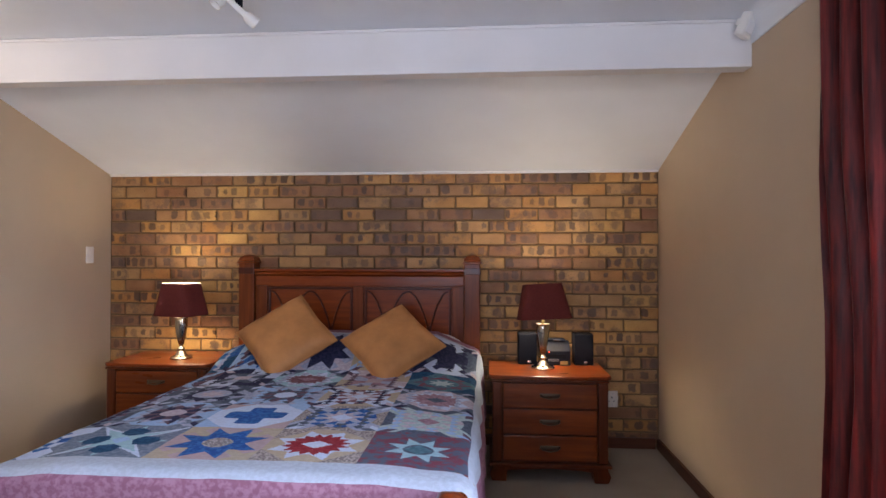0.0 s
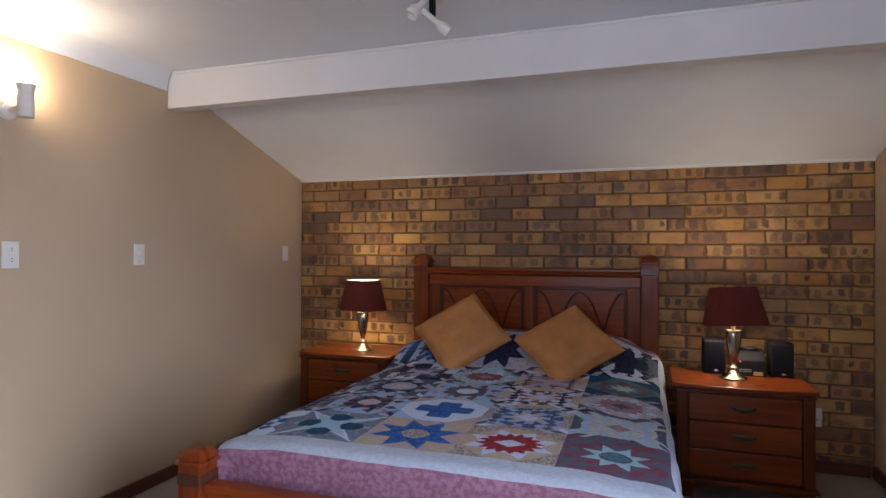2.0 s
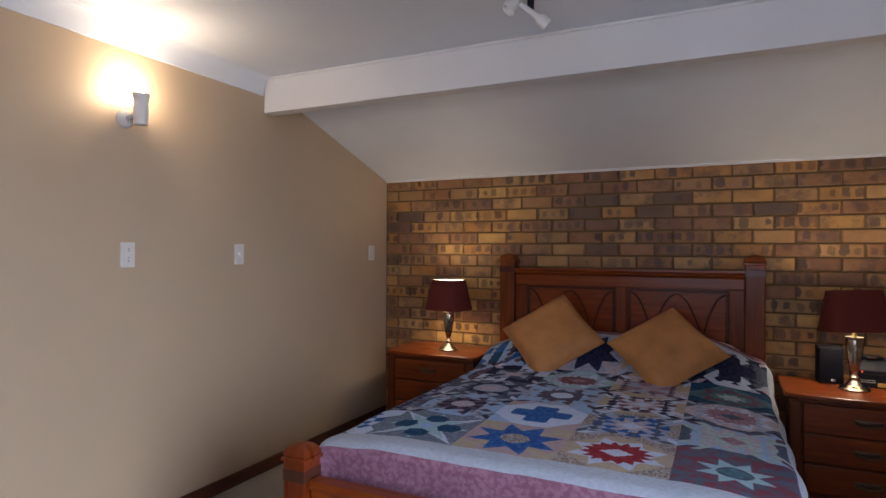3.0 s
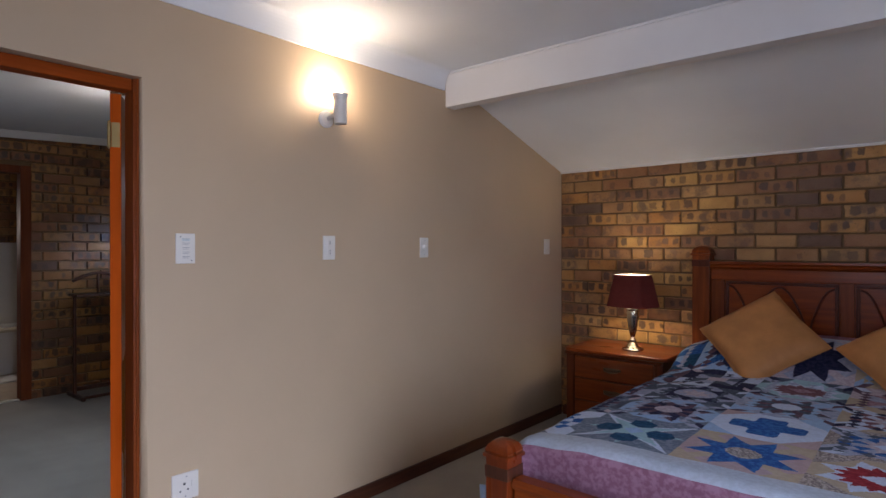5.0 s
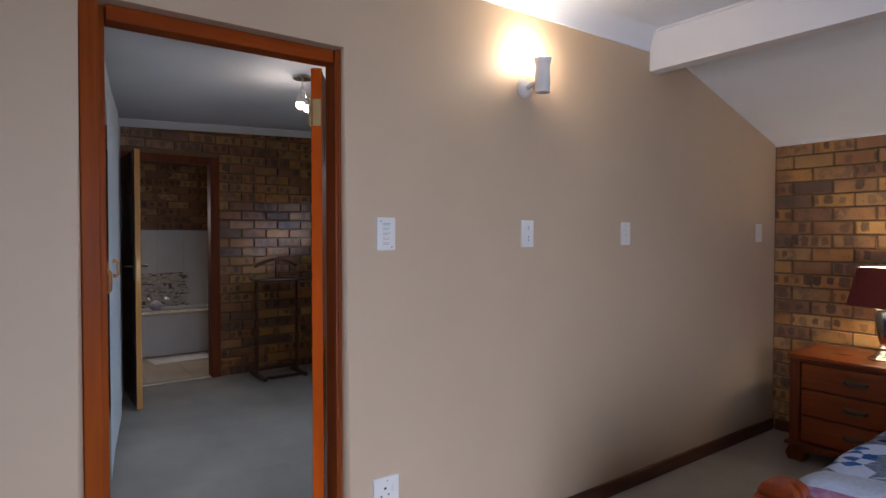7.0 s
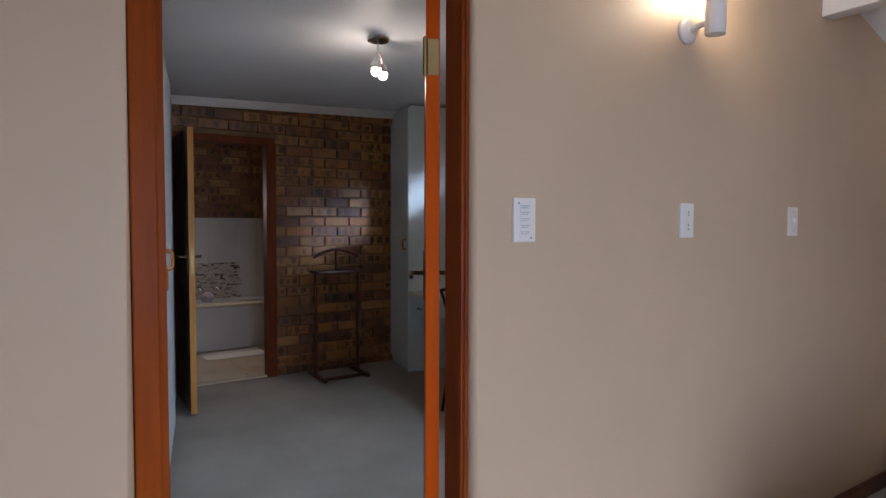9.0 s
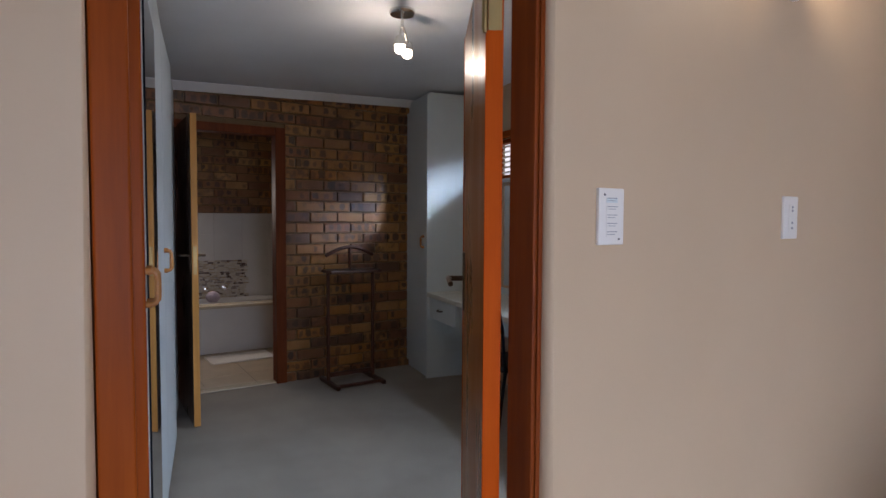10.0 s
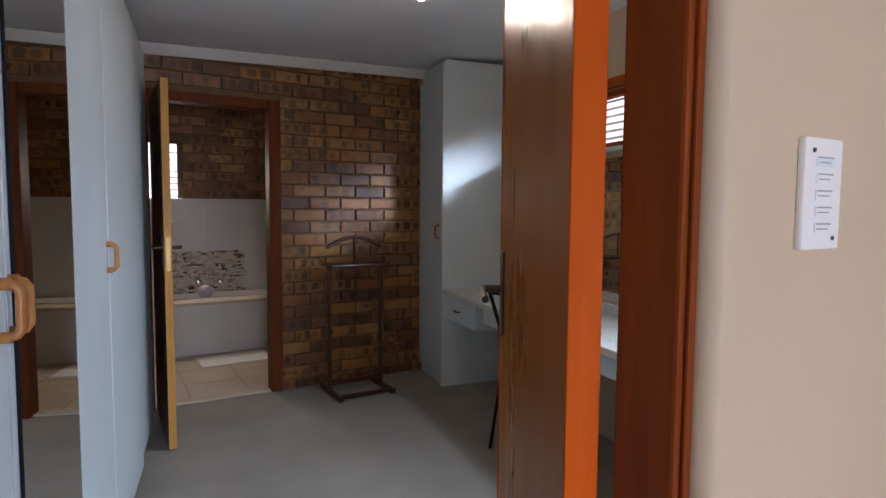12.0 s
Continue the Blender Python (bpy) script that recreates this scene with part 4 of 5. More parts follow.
def patch_mesh(x0, x1, y0, y1, nx, ny, colour, lift=0.0):
    """Small triangles of cloth; colour gives the fabric for a place (-1..1, -1..1)."""
    bm, names = bmesh.new(), []
    grid = {}

    def vert(i, j):
        if (i, j) not in grid:
            p = drape(x0 + (x1 - x0) * i / (2 * nx), y0 + (y1 - y0) * j / (2 * ny))
            grid[(i, j)] = bm.verts.new(QI @ (p + Vector((0, 0, lift))))
        return grid[(i, j)]
    for i in range(nx):
        for j in range(ny):
            c = vert(2 * i + 1, 2 * j + 1)
            k = [vert(2 * i, 2 * j), vert(2 * i + 2, 2 * j), vert(2 * i + 2, 2 * j + 2), vert(2 * i, 2 * j + 2)]
            mid = [(0.5, 1 / 6), (5 / 6, 0.5), (0.5, 5 / 6), (1 / 6, 0.5)]
            for q in range(4):
                f = bm.faces.new((k[q], k[(q + 1) % 4], c))
                f.smooth = True
                u = 2 * (i + mid[q][0]) / nx - 1
                v = 2 * (j + mid[q][1]) / ny - 1
                nm = colour(u, v)
                if nm not in names:
                    names.append(nm)
                f.material_index = names.index(nm)
    bmesh.ops.recalc_face_normals(bm, faces=bm.faces)
    if sum(f.normal.z for f in bm.faces) < 0:
        bmesh.ops.reverse_faces(bm, faces=bm.faces)
    return bm, [FAB[n] for n in names]


def star(kind, ground, corner, points, heart, core):
    """A pieced block: a star of diamonds on a ground cut by the diagonals."""
    def colour(u, v):
        r, th = math.hypot(u, v), math.atan2(v, u)
        far = corner if abs(abs(u) - abs(v)) < 0.16 * (kind % 2) or abs(u) + abs(v) > 1.42 else ground

        def ray(n, rin, rout, turn=0.0):
            k = (((th - turn) / (2 * math.pi / n)) % 1.0)
            d = abs(k - 0.5) * 2
            a = math.pi / n
            x, y = r * math.cos(a * (1 - d)), r * math.sin(a * (1 - d))
            # line from the point's tip to the notch
            tx, ty, nx, ny = rout * math.cos(a), rout * math.sin(a), rin, 0.0
            return (tx - nx) * (y - ny) - (ty - ny) * (x - nx) > 0, k
        if kind == 0:        # eight-pointed star round a diamond
            if abs(u) + abs(v) < 0.30:
                return core
            inside, k = ray(8, 0.36, 0.66)
            if inside:
                return points if r > 0.30 else heart
            return ground if (abs(u) > abs(v)) else corner
        if kind == 1:        # large star, each point of two cloths
            inside, k = ray(8, 0.56, 1.0)
            if r < 0.30:
                return core
            if inside:
                return points if k < 0.5 else heart
            return far
        if kind == 2:        # sunburst of sixteen rays
            if abs(u) * 0.85 + abs(v) * 1.15 < 0.26:
                return core
            inside, k = ray(16, 0.50, 0.70)
            if inside:
                return points
            i2, k = ray(8, 0.62, 0.95)
            return heart if i2 else (corner if abs(u) + abs(v) > 1.3 else ground)
        if kind == 3:        # four hexagons round a small diamond
            if abs(u) + abs(v) < 0.20:
                return core
            for hx, hy_ in ((0.52, 0), (-0.52, 0), (0, 0.52), (0, -0.52)):
                a, c = abs(u - hx), abs(v - hy_)
                if max(c if hx else a, 0.5 * (c if hx else a) + 0.87 * (a if hx else c)) < 0.25:
                    return points
            i2, k = ray(4, 0.30, 1.40)
            i3, k = ray(8, 0.40, 1.0, math.pi / 8)
            return heart if i3 else (ground if i2 else corner)
        if kind == 5:        # one broad flower on a kite ground
            if r < 0.62 + 0.13 * math.cos(4 * th) - 0.06 * math.cos(8 * th):
                return points
            if abs(u) + abs(v) > 1.38:
                return corner if u * v > 0 else heart
            return ground if abs(u) > abs(v) else core
        if kind == 6:        # ring of small triangles round a pale star
            if abs(u) + abs(v) < 0.26:
                return core
            inside, k = ray(8, 0.30, 0.50)
            if inside:
                return heart
            if r < 0.80:
                return points if (math.floor(th / math.pi * 8 + (1 if r > 0.60 else 0)) % 2) else ground
            return corner if abs(abs(u) - abs(v)) > 0.42 else ground
        if kind == 7:        # pinwheel of long triangles
            q = int((th + math.pi) / (math.pi / 4)) % 8
            edge = abs(u) if abs(u) > abs(v) else abs(v)
            if edge < 0.22:
                return core
            if edge < 0.62:
                return points if q % 2 else heart
            return corner if (q // 2) % 2 else ground
        # kind 4: small star inside a ring of kites
        inside, k = ray(8, 0.22, 0.42)
        if inside:
            return core if r < 0.16 else heart
        i2, k = ray(8, 0.62, 0.94, math.pi / 8)
        if i2:
            return points if r > 0.5 else ground
        return corner if abs(u) + abs(v) > 1.2 else ground
    return colour



def pieced(base, a, c):
    """The same block with a broken ring of small pieces and split corners."""
    def colour(u, v):
        m = max(abs(u), abs(v))
        if 0.50 < m < 0.80 and (math.floor((u + v) * 3.6) + math.floor((u - v) * 3.6)) % 3 == 0:
            return a
        if m > 0.80 and abs(abs(u) - abs(v)) < 0.24:
            return c if (u > 0) == (abs(u) > abs(v)) else a
        return base(u, v)
    return colour


RINGS = [("slate", "white"), ("sky", "mauve"), ("navy", "blush"), ("lilac", "navy"), ("mauve", "white")]
BLOCKS = [
    [star(6, "white", "grey", "blue", "white", "blue"), star(3, "white", "grey", "teal", "aqua", "sky"), star(1, "peach", "tan", "blue", "blue", "paisley"),
     star(2, "tan", "paisley", "red", "white", "white"), star(0, "floral", "floral", "aqua", "slate", "sea")],
    [star(6, "grey", "slate", "mauve", "lilac", "navy"), star(1, "sky", "grey", "mauve", "navy", "blush"), star(5, "white", "sky", "blue", "peach", "white"),
     star(6, "lilac", "paisley", "blue", "blush", "white"), star(6, "mint", "slate", "blush", "mint", "rose")],
    [star(7, "slate", "lilac", "navy", "sky", "mauve"), star(4, "lilac", "slate", "navy", "blush", "blush"), star(1, "lilac", "sky", "slate", "mauve", "white"),
     star(6, "white", "tan", "plum", "blush", "white"), star(2, "blush", "slate", "rose", "white", "slate")],
    [star(3, "sky", "mauve", "teal", "lilac", "navy"), star(7, "white", "navy", "lilac", "slate", "blush"), star(2, "aqua", "slate", "plum", "white", "rose"),
     star(7, "tan", "blush", "lilac", "rose", "peach"), star(4, "sea", "teal", "floral", "mint", "mint")],
    [star(7, "blue", "teal", "sky", "blue", "navy"), star(3, "blue", "sky", "navy", "blue", "white"), star(1, "lilac", "blush", "navy", "navy", "navy"),
     star(4, "lilac", "tan", "slate", "blush", "white"), star(5, "slate", "navy", "navy", "lilac", "white")],
]
PITCH_X, PITCH_Y, QR = 0.385, 0.374, 0.285
for r in range(5):
    for c in range(5):
        x1 = QR - (4 - c) * PITCH_X
        y0 = 2.095 + r * PITCH_Y
        bmq, mats = patch_mesh(x1 - PITCH_X, x1, y0, y0 + PITCH_Y, 44, 44, BLOCKS[r][c] if r == 0 or (r, c) in ((1, 2), (3, 4), (4, 2)) else pieced(BLOCKS[r][c], *RINGS[(2 * r + c) % 5]))
        part("quilt_block", bmq, mats, quilt)
XL, XR, YE = QR - 5 * PITCH_X, QR, 2.095 + 5 * PITCH_Y
for nm, a, colr, nx, ny in (("white_border", (XL - 0.12, XR + 0.12, 1.965, 2.095), "hem", 60, 4), ("white_border", (XR, XR + 0.12, 2.095, YE), "hem", 4, 50), ("white_border", (XL - 0.12, XL, 2.095, YE), "hem", 4, 50),
                            ("white_border", (XL - 0.12, XR + 0.12, YE, YE + 0.045), "hem", 60, 2), ("plum_border", (XL - 0.12, XR + 0.12, YE + 0.045, YE + 0.165), "pink", 60, 5),
                            ("plum_border", (XL - 0.12, XR + 0.12, 1.70, 1.965), "pink", 70, 10), ("plum_border", (XR + 0.12, XR + 0.40, 1.70, YE), "pink", 10, 80), ("plum_border", (XL - 0.28, XL - 0.12, 1.80, YE), "pink", 8, 80)):
    bmq, mats = patch_mesh(*a, nx, ny, lambda u, v, k=colr: k)
    part(nm, bmq, mats, quilt, "white quilt border" if colr == "hem" else "plum printed quilt border")

# sleeping pillows under and behind the quilt


def pillow_mesh(w, h, t, n=18):
    bm = bmesh.new()
    for side in (1, -1):
        g = []
        for i in range(n + 1):
            row = []
            for j in range(n + 1):
                u, v = 2 * i / n - 1, 2 * j / n - 1
                k = max(0.0, (1 - u ** 4) * (1 - v ** 4)) ** 0.55
                pinch = 1 - 0.055 * (1 - abs(u)) * abs(v) ** 3
                pinch2 = 1 - 0.055 * (1 - abs(v)) * abs(u) ** 3
                wr = 0.006 * noise.noise(Vector((u * 3 + side, v * 3, w * 7)))
                row.append(bm.verts.new((u * w / 2 * pinch2, v * h / 2 * pinch, side * (t / 2 * k + 0.004) + wr * k)))
            g.append(row)
        for i in range(n):
            for j in range(n):
                q = (g[i][j], g[i + 1][j], g[i + 1][j + 1], g[i][j + 1])
                bm.faces.new(q if side > 0 else tuple(reversed(q)))
        rim = g
        if side > 0:
            top = g
    loop = [(i, 0) for i in range(n)] + [(n, j) for j in range(n)] + [(n - i, n) for i in range(n)] + [(0, n - j) for j in range(n)]
    for a, b in zip(loop, loop[1:] + loop[:1]):
        bm.faces.new((top[a[0]][a[1]], rim[a[0]][a[1]], rim[b[0]][b[1]], top[b[0]][b[1]]))
    bmesh.ops.recalc_face_normals(bm, faces=bm.faces)
    return bm


for x, tw in ((-0.98, 3), (-0.18, -4)):
    pl = thing("bed_pillow", pose(x, 4.135, 0.742, 14, 0, tw), "plump white bed pillow against the headboard", "pillow", "bed pillows")
    part("pillow_body", pillow_mesh(0.66, 0.24, 0.17), M_LINEN, pl, smooth=True)


def cushion(m, label):
    cu = thing("cushion", m, label, "cushion", "scatter cushions")
    n = 0.47
    part("cushion_body", pillow_mesh(n, n, 0.15, 22), M_CUSHION, cu, smooth=True)
    pts = []
    for k in range(64):
        a = 2 * math.pi * k / 64
        u, v = math.cos(a), math.sin(a)
        s = 1 / max(abs(u), abs(v))
        u, v = u * s, v * s
        pts.append((u * n / 2 * (1 - 0.055 * (1 - abs(v)) * abs(u) ** 3), v * n / 2 * (1 - 0.055 * (1 - abs(u)) * abs(v) ** 3), 0))
    part("piping", sweep(pts, 0.0055, 8, closed=True), M_CUSHION, cu, smooth=True)


cushion(pose(-0.927, 3.748, 0.858, 48, 0, 0) @ pose(0, 0, 0, 0, 0, 41), "tan suede cushion standing on its corner")
cushion(pose(-0.240, 3.718, 0.828, 41, 0, 0) @ pose(0, 0, 0, 0, 0, 42), "tan suede cushion leaning on the pillows")

# blue folded cover hanging at the bed's side
cov = thing("blue_cover", (-1.50, 2.16, 0.16), "pale blue folded cover with dark piping", "cover")
part("cover_body", pillow_mesh(0.34, 0.36, 0.20, 14), fabric("pale_blue_cotton", (0.36, 0.50, 0.72)), cov, smooth=True, at=pose(0, 0, 0.02, 70, 0, 40))
pts = [(0.17 * math.cos(a) * (abs(math.cos(a)) ** -0.35 if abs(math.cos(a)) > 0.2 else 1), 0.18 * math.sin(a), 0) for a in [2 * math.pi * k / 48 for k in range(48)]]
part("piping", sweep(pts, 0.007, 8, closed=True), FAB["navy"], cov, smooth=True, at=pose(0, 0, 0.02, 70, 0, 40))

# ---- bedside chests ----


def bedside(m, label):
    t = thing("bedside_chest", m, label, "bedside chest", "bedside chests")
    W, D, H = 0.355, 0.25, 0.645
    front = [(-W - 0.016, D), (-W - 0.016, -D + 0.02), (-W + 0.01, -D - 0.004), (-W + 0.06, -D - 0.012), (-0.16, -D - 0.024), (0, -D - 0.030), (0.16, -D - 0.024), (W - 0.06, -D - 0.012), (W - 0.01, -D - 0.004), (W + 0.016, -D + 0.02), (W + 0.016, D)]
    part("top", prism(front, H - 0.024, H, 'z', bevel=0.006), M_CHEST, t, "polished bow-fronted overhanging top")
    part("top_moulding", box(-W + 0.002, W - 0.002, -D - 0.006, D - 0.01, H - 0.042, H - 0.027, 0.006), M_CHEST_DARK, t)
    b = box(-W + 0.03, W - 0.03, -D + 0.03, D - 0.01, 0.11, H - 0.043)
    part("body", b, M_CHEST_DARK, t)
    for sx in (-1, 1):
        part("corner_post", box(sx * (W - 0.036) - 0.030, sx * (W - 0.036) + 0.030, -D + 0.004, -D + 0.06, 0.115, H - 0.043, 0.010), M_CHEST_DARK, t)
        part("foot", prism([(-0.05, 0), (0.035, 0), (0.05, 0.04), (0.03, 0.085), (-0.06, 0.085)], -0.05, 0.05, 'y', bevel=0.006, m=pose(sx * (W - 0.040), -D + 0.045, 0) @ Matrix.Diagonal((sx, 1, 1, 1))), M_CHEST_DARK, t)
        part("foot", box(sx * (W - 0.05) - 0.04, sx * (W - 0.05) + 0.04, D - 0.1, D - 0.02, 0, 0.085, 0.008), M_CHEST_DARK, t)
    part("plinth", prism([(-W + 0.01, 0.115), (-W + 0.01, 0.06), (-0.18, 0.075), (0, 0.085), (0.18, 0.075), (W - 0.01, 0.06), (W - 0.01, 0.115)], -D - 0.006, -D + 0.03, 'y'), M_CHEST_DARK, t)
    part("base_moulding", box(-W - 0.012, W + 0.012, -D - 0.020, D - 0.012, 0.094, 0.114, 0.007, 3), M_CHEST_DARK, t, "stepped base moulding")
    for i in range(3):
        z = 0.130 + i * 0.158
        d = part("drawer", box(-W + 0.072, W - 0.072, -D + 0.006, -D + 0.10, z, z + 0.148, 0.006), M_CHEST, t)
        hz = z + 0.075
        b = box(-0.062, 0.062, -D + 0.002, -D + 0.0055, hz - 0.008, hz + 0.014, 0.001)
        sweep([(-0.055, -D + 0.004, hz + 0.004), (-0.045, -D - 0.018, hz - 0.004), (0, -D - 0.022, hz - 0.012), (0.045, -D - 0.018, hz - 0.004), (0.055, -D + 0.004, hz + 0.004)], 0.0055, bm=b)
        part("handle", b, M_BRONZE, d, "dark bronze drop handle", smooth=True)
    return t


bedside(pose(0.728, 3.96, 0, 0, 0, 0), "cherry wood bedside chest of three drawers with a lamp and hi-fi")
bedside(pose(-1.875, 4.135, 0), "cherry wood bedside chest of three drawers beside the tan wall")

# ---- table lamps ----


def table_lamp(m, label, turn, lean=0, wide=1.0):
    t = thing("table_lamp", m, label, "table lamp", "bedside lamps")
    part("base", lathe([(0.074, 0), (0.076, 0.006), (0.070, 0.014), (0.050, 0.020), (0.040, 0.030), (0.030, 0.045), (0.018, 0.055), (0.022, 0.064), (0.026, 0.070), (0.018, 0.078), (0.013, 0.088), (0.015, 0.096)]), M_CHROME, t, "polished stepped base", smooth=True)
    part("vase", lathe([(0.015, 0.096), (0.020, 0.105), (0.026, 0.130), (0.034, 0.175), (0.041, 0.225), (0.043, 0.262), (0.040, 0.278), (0.044, 0.284), (0.044, 0.290), (0.012, 0.292)]), M_SILVER, t, "pewter tapered vase", smooth=True)
    part("neck", rod((0, 0, 0.290), (0, 0, 0.345), 0.011), M_BRASS, t, smooth=True)
    b = bmesh.new()
    rings = []
    for h, z in ((0.168, 0.305), (0.119, 0.530), (0.116, 0.530), (0.165, 0.305)):
        ring = []
        for i in range(48):
            a = 2 * math.pi * i / 48
            c, s = math.cos(a), math.sin(a)
            k = (abs(c) ** 5 + abs(s) ** 5) ** (-1 / 5)
            ring.append(b.verts.new((wide * h * k * c, wide * h * 0.86 * k * s, z)))
        rings.append(ring)
    for q in range(4):
        r0, r1 = rings[q], rings[(q + 1) % 4]
        for i in range(48):
            f = b.faces.new((r0[i], r0[(i + 1) % 48], r1[(i + 1) % 48], r1[i]))
            f.material_index = 1 if q == 2 else 0
    bmesh.ops.recalc_face_normals(b, faces=b.faces)
    part("shade", b, [M_SHADE, M_SHADE_IN], t, "burgundy cloth tapered shade", smooth=True, at=pose(0, 0, 0.42 + (0.014 if lean else 0.0), lean, lean * 0.5, turn) @ Matrix.Translation((0, 0, -0.42)))
    b = bmesh.new()
    bmesh.ops.create_uvsphere(b, u_segments=14, v_segments=10, radius=0.024, matrix=pose(0, 0, 0.365))
    part("bulb", b, M_BULB, t, "glowing bulb", smooth=True)


table_lamp(pose(0.707, 3.95, 0.645), "pewter table lamp with burgundy shade, lit, on the chest", 6, -5)
table_lamp(pose(-1.814, 4.10, 0.645), "pewter table lamp with burgundy shade, lit, near the wall", -14, 0, 0.93)

# ---- small hi-fi ----


M_GRILLE = plain("grille_cloth", (0.008, 0.009, 0.015), 0.95, grain=400, relief=0.4)
M_GRILLE.node_tree.nodes["Principled BSDF"].inputs["Specular IOR Level"].default_value = 0.08


def speaker(x, label):
    s = thing("speaker", (x, 4.135, 0.645), label, "speaker", "hi-fi speakers")
    part("cabinet", box(-0.062, 0.062, -0.065, 0.065, 0, 0.205, 0.006), M_BLACK, s)
    part("grille", box(-0.056, 0.056, -0.071, -0.0655, 0.035, 0.197, 0.002), M_GRILLE, s)
    part("badge", lathe([(0.011, 0), (0.011, 0.002), (0.0, 0.003)], m=pose(0.01, -0.0655, 0.02, 90) @ Matrix.Diagonal((1.2, 0.7, 1, 1))), M_CHROME, s, "small silver oval badge", smooth=True)


speaker(0.617, "small black hi-fi speaker behind the lamp")
speaker(0.99, "small black hi-fi speaker on the chest")
hf = thing("compact_stereo", (0.81, 4.12, 0.645), "compact black stereo with a red light", "stereo")
part("body", prism([(-0.075, 0), (0.075, 0), (0.075, 0.150), (0.0, 0.155), (-0.075, 0.095)], -0.088, 0.088, 'x', bevel=0.006), M_BLACK_GLOSS, hf)
part("lid", box(-0.06, 0.06, -0.02, 0.065, 0.156, 0.166, 0.004), M_BLACK_GLOSS, hf, "black disc lid")
part("lid_catch", box(-0.022, 0.026, -0.026, -0.0205, 0.156, 0.164, 0.002), M_SILVER, hf, "silver lid catch")
part("display", box(-0.07, 0.06, -0.0795, -0.0755, 0.05, 0.075, 0.001), M_BLACK, hf)
part("power_light", box(-0.056, -0.050, -0.082, -0.0795, 0.086, 0.091), M_LED, hf, "red power light")
part("sticker", box(0.02, 0.07, -0.0785, -0.0755, 0.008, 0.03), plain("yellow_sticker", (0.5, 0.33, 0.10), 0.5), hf)
for z in (0.032, 0.042):
    part("button_row", box(-0.06, 0.01, -0.0785, -0.0755, z - 0.003, z + 0.001), M_GREY_MARK, hf)

# ---- wall fittings ----


def plate(name, m, w, h, label, kind):
    """A wall plate in the local x-z plane that faces -y."""
    t = thing(name, m, label, "switch" if kind != "socket" else "socket")
    part("plate", box(-w / 2, w / 2, -0.009, 0, -h / 2, h / 2, 0.003), M_WHITE_PLASTIC, t)
    if kind == "labels":
        for i in range(5):
            z = 0.036 - i * 0.0185
            part("label_strip", box(-0.017, 0.017, -0.0105, -0.0092, z - 0.0055, z + 0.0055), M_WHITE_PLASTIC if i else M_WHITE, t)
            part("print_line", box(-0.015, 0.016, -0.0112, -0.0106, z + 0.0036, z + 0.0053), M_GREY_MARK, t)
            part("print_line", box(-0.014, 0.010, -0.0112, -0.0106, z - 0.0018, z - 0.0004), M_GREY_MARK, t)
        part("screw", rod((-0.023, -0.009, 0.048), (-0.023, -0.0105, 0.048), 0.0025), M_DARK_MARK, t)
        part("screw", rod((0.024, -0.009, -0.050), (0.024, -0.0105, -0.050), 0.0025), M_DARK_MARK, t)
    elif kind == "dots":
        for z in (0.03, 0.02, -0.015, -0.03):
            part("indicator", rod((0.002, -0.0112, z), (0.002, -0.0128, z), 0.0036), M_GREY_MARK, t)
        part("rocker", box(-0.014, 0.014, -0.0115, -0.0092, -0.038, 0.038, 0.001), M_WHITE_PLASTIC, t)
    elif kind == "knob":
        part("dimmer_knob", lathe([(0.014, 0), (0.014, 0.008), (0.011, 0.013), (0, 0.014)], m=pose(0, -0.009, 0.002, 90)), M_WHITE_PLASTIC, t, smooth=True)
        part("screw", rod((0, -0.009, 0.04), (0, -0.0102, 0.04), 0.0025), M_GREY_MARK, t)
        part("screw", rod((0, -0.009, -0.04), (0, -0.0102, -0.04), 0.0025), M_GREY_MARK, t)
    elif kind == "socket":
        for x, z, r in ((-0.005, 0.012, 0.0055), (-0.022, -0.016, 0.004), (0.010, -0.014, 0.004)):
            part("socket_hole", rod((x, -0.009, z), (x, -0.0094, z), r), M_DARK_MARK, t)
        part("rocker", box(0.024, 0.040, -0.013, -0.0092, -0.004, 0.022, 0.001), M_WHITE_PLASTIC, t)
        part("screw", rod((0.004, -0.009, 0.040), (0.004, -0.010, 0.040), 0.003), M_GREY_MARK, t)
        part("screw", rod((0.0, -0.009, -0.040), (0.0, -0.010, -0.040), 0.003), M_GREY_MARK, t)
    else:
        part("rocker", box(-0.010, 0.010, -0.0125, -0.0092, -0.018, 0.018, 0.001), M_WHITE_PLASTIC, t)
    return t


def on_west(y, z):
    return pose(LX, y, z, 0, 0, 90)


plate("wall_switch", on_west(1.238, 1.363), 0.080, 0.125, "white switch plate with printed labels by the door", "labels")
plate("wall_switch", on_west(1.985, 1.366), 0.074, 0.122, "white switch plate with small dots below the wall light", "dots")
plate("wall_switch", on_west(2.708, 1.367), 0.070, 0.120, "white dimmer plate with a round knob", "knob")
plate("wall_switch", on_west(4.165, 1.374), 0.075, 0.120, "white single switch plate near the brick corner", "rocker")
plate("wall_socket", on_west(1.236, 0.378), 0.112, 0.112, "white three-pin wall socket low on the wall", "socket")
plate("wall_socket", pose(1.243, BY - 0.004, 0.345), 0.075, 0.118, "white wall socket low on the brick wall", "socket")

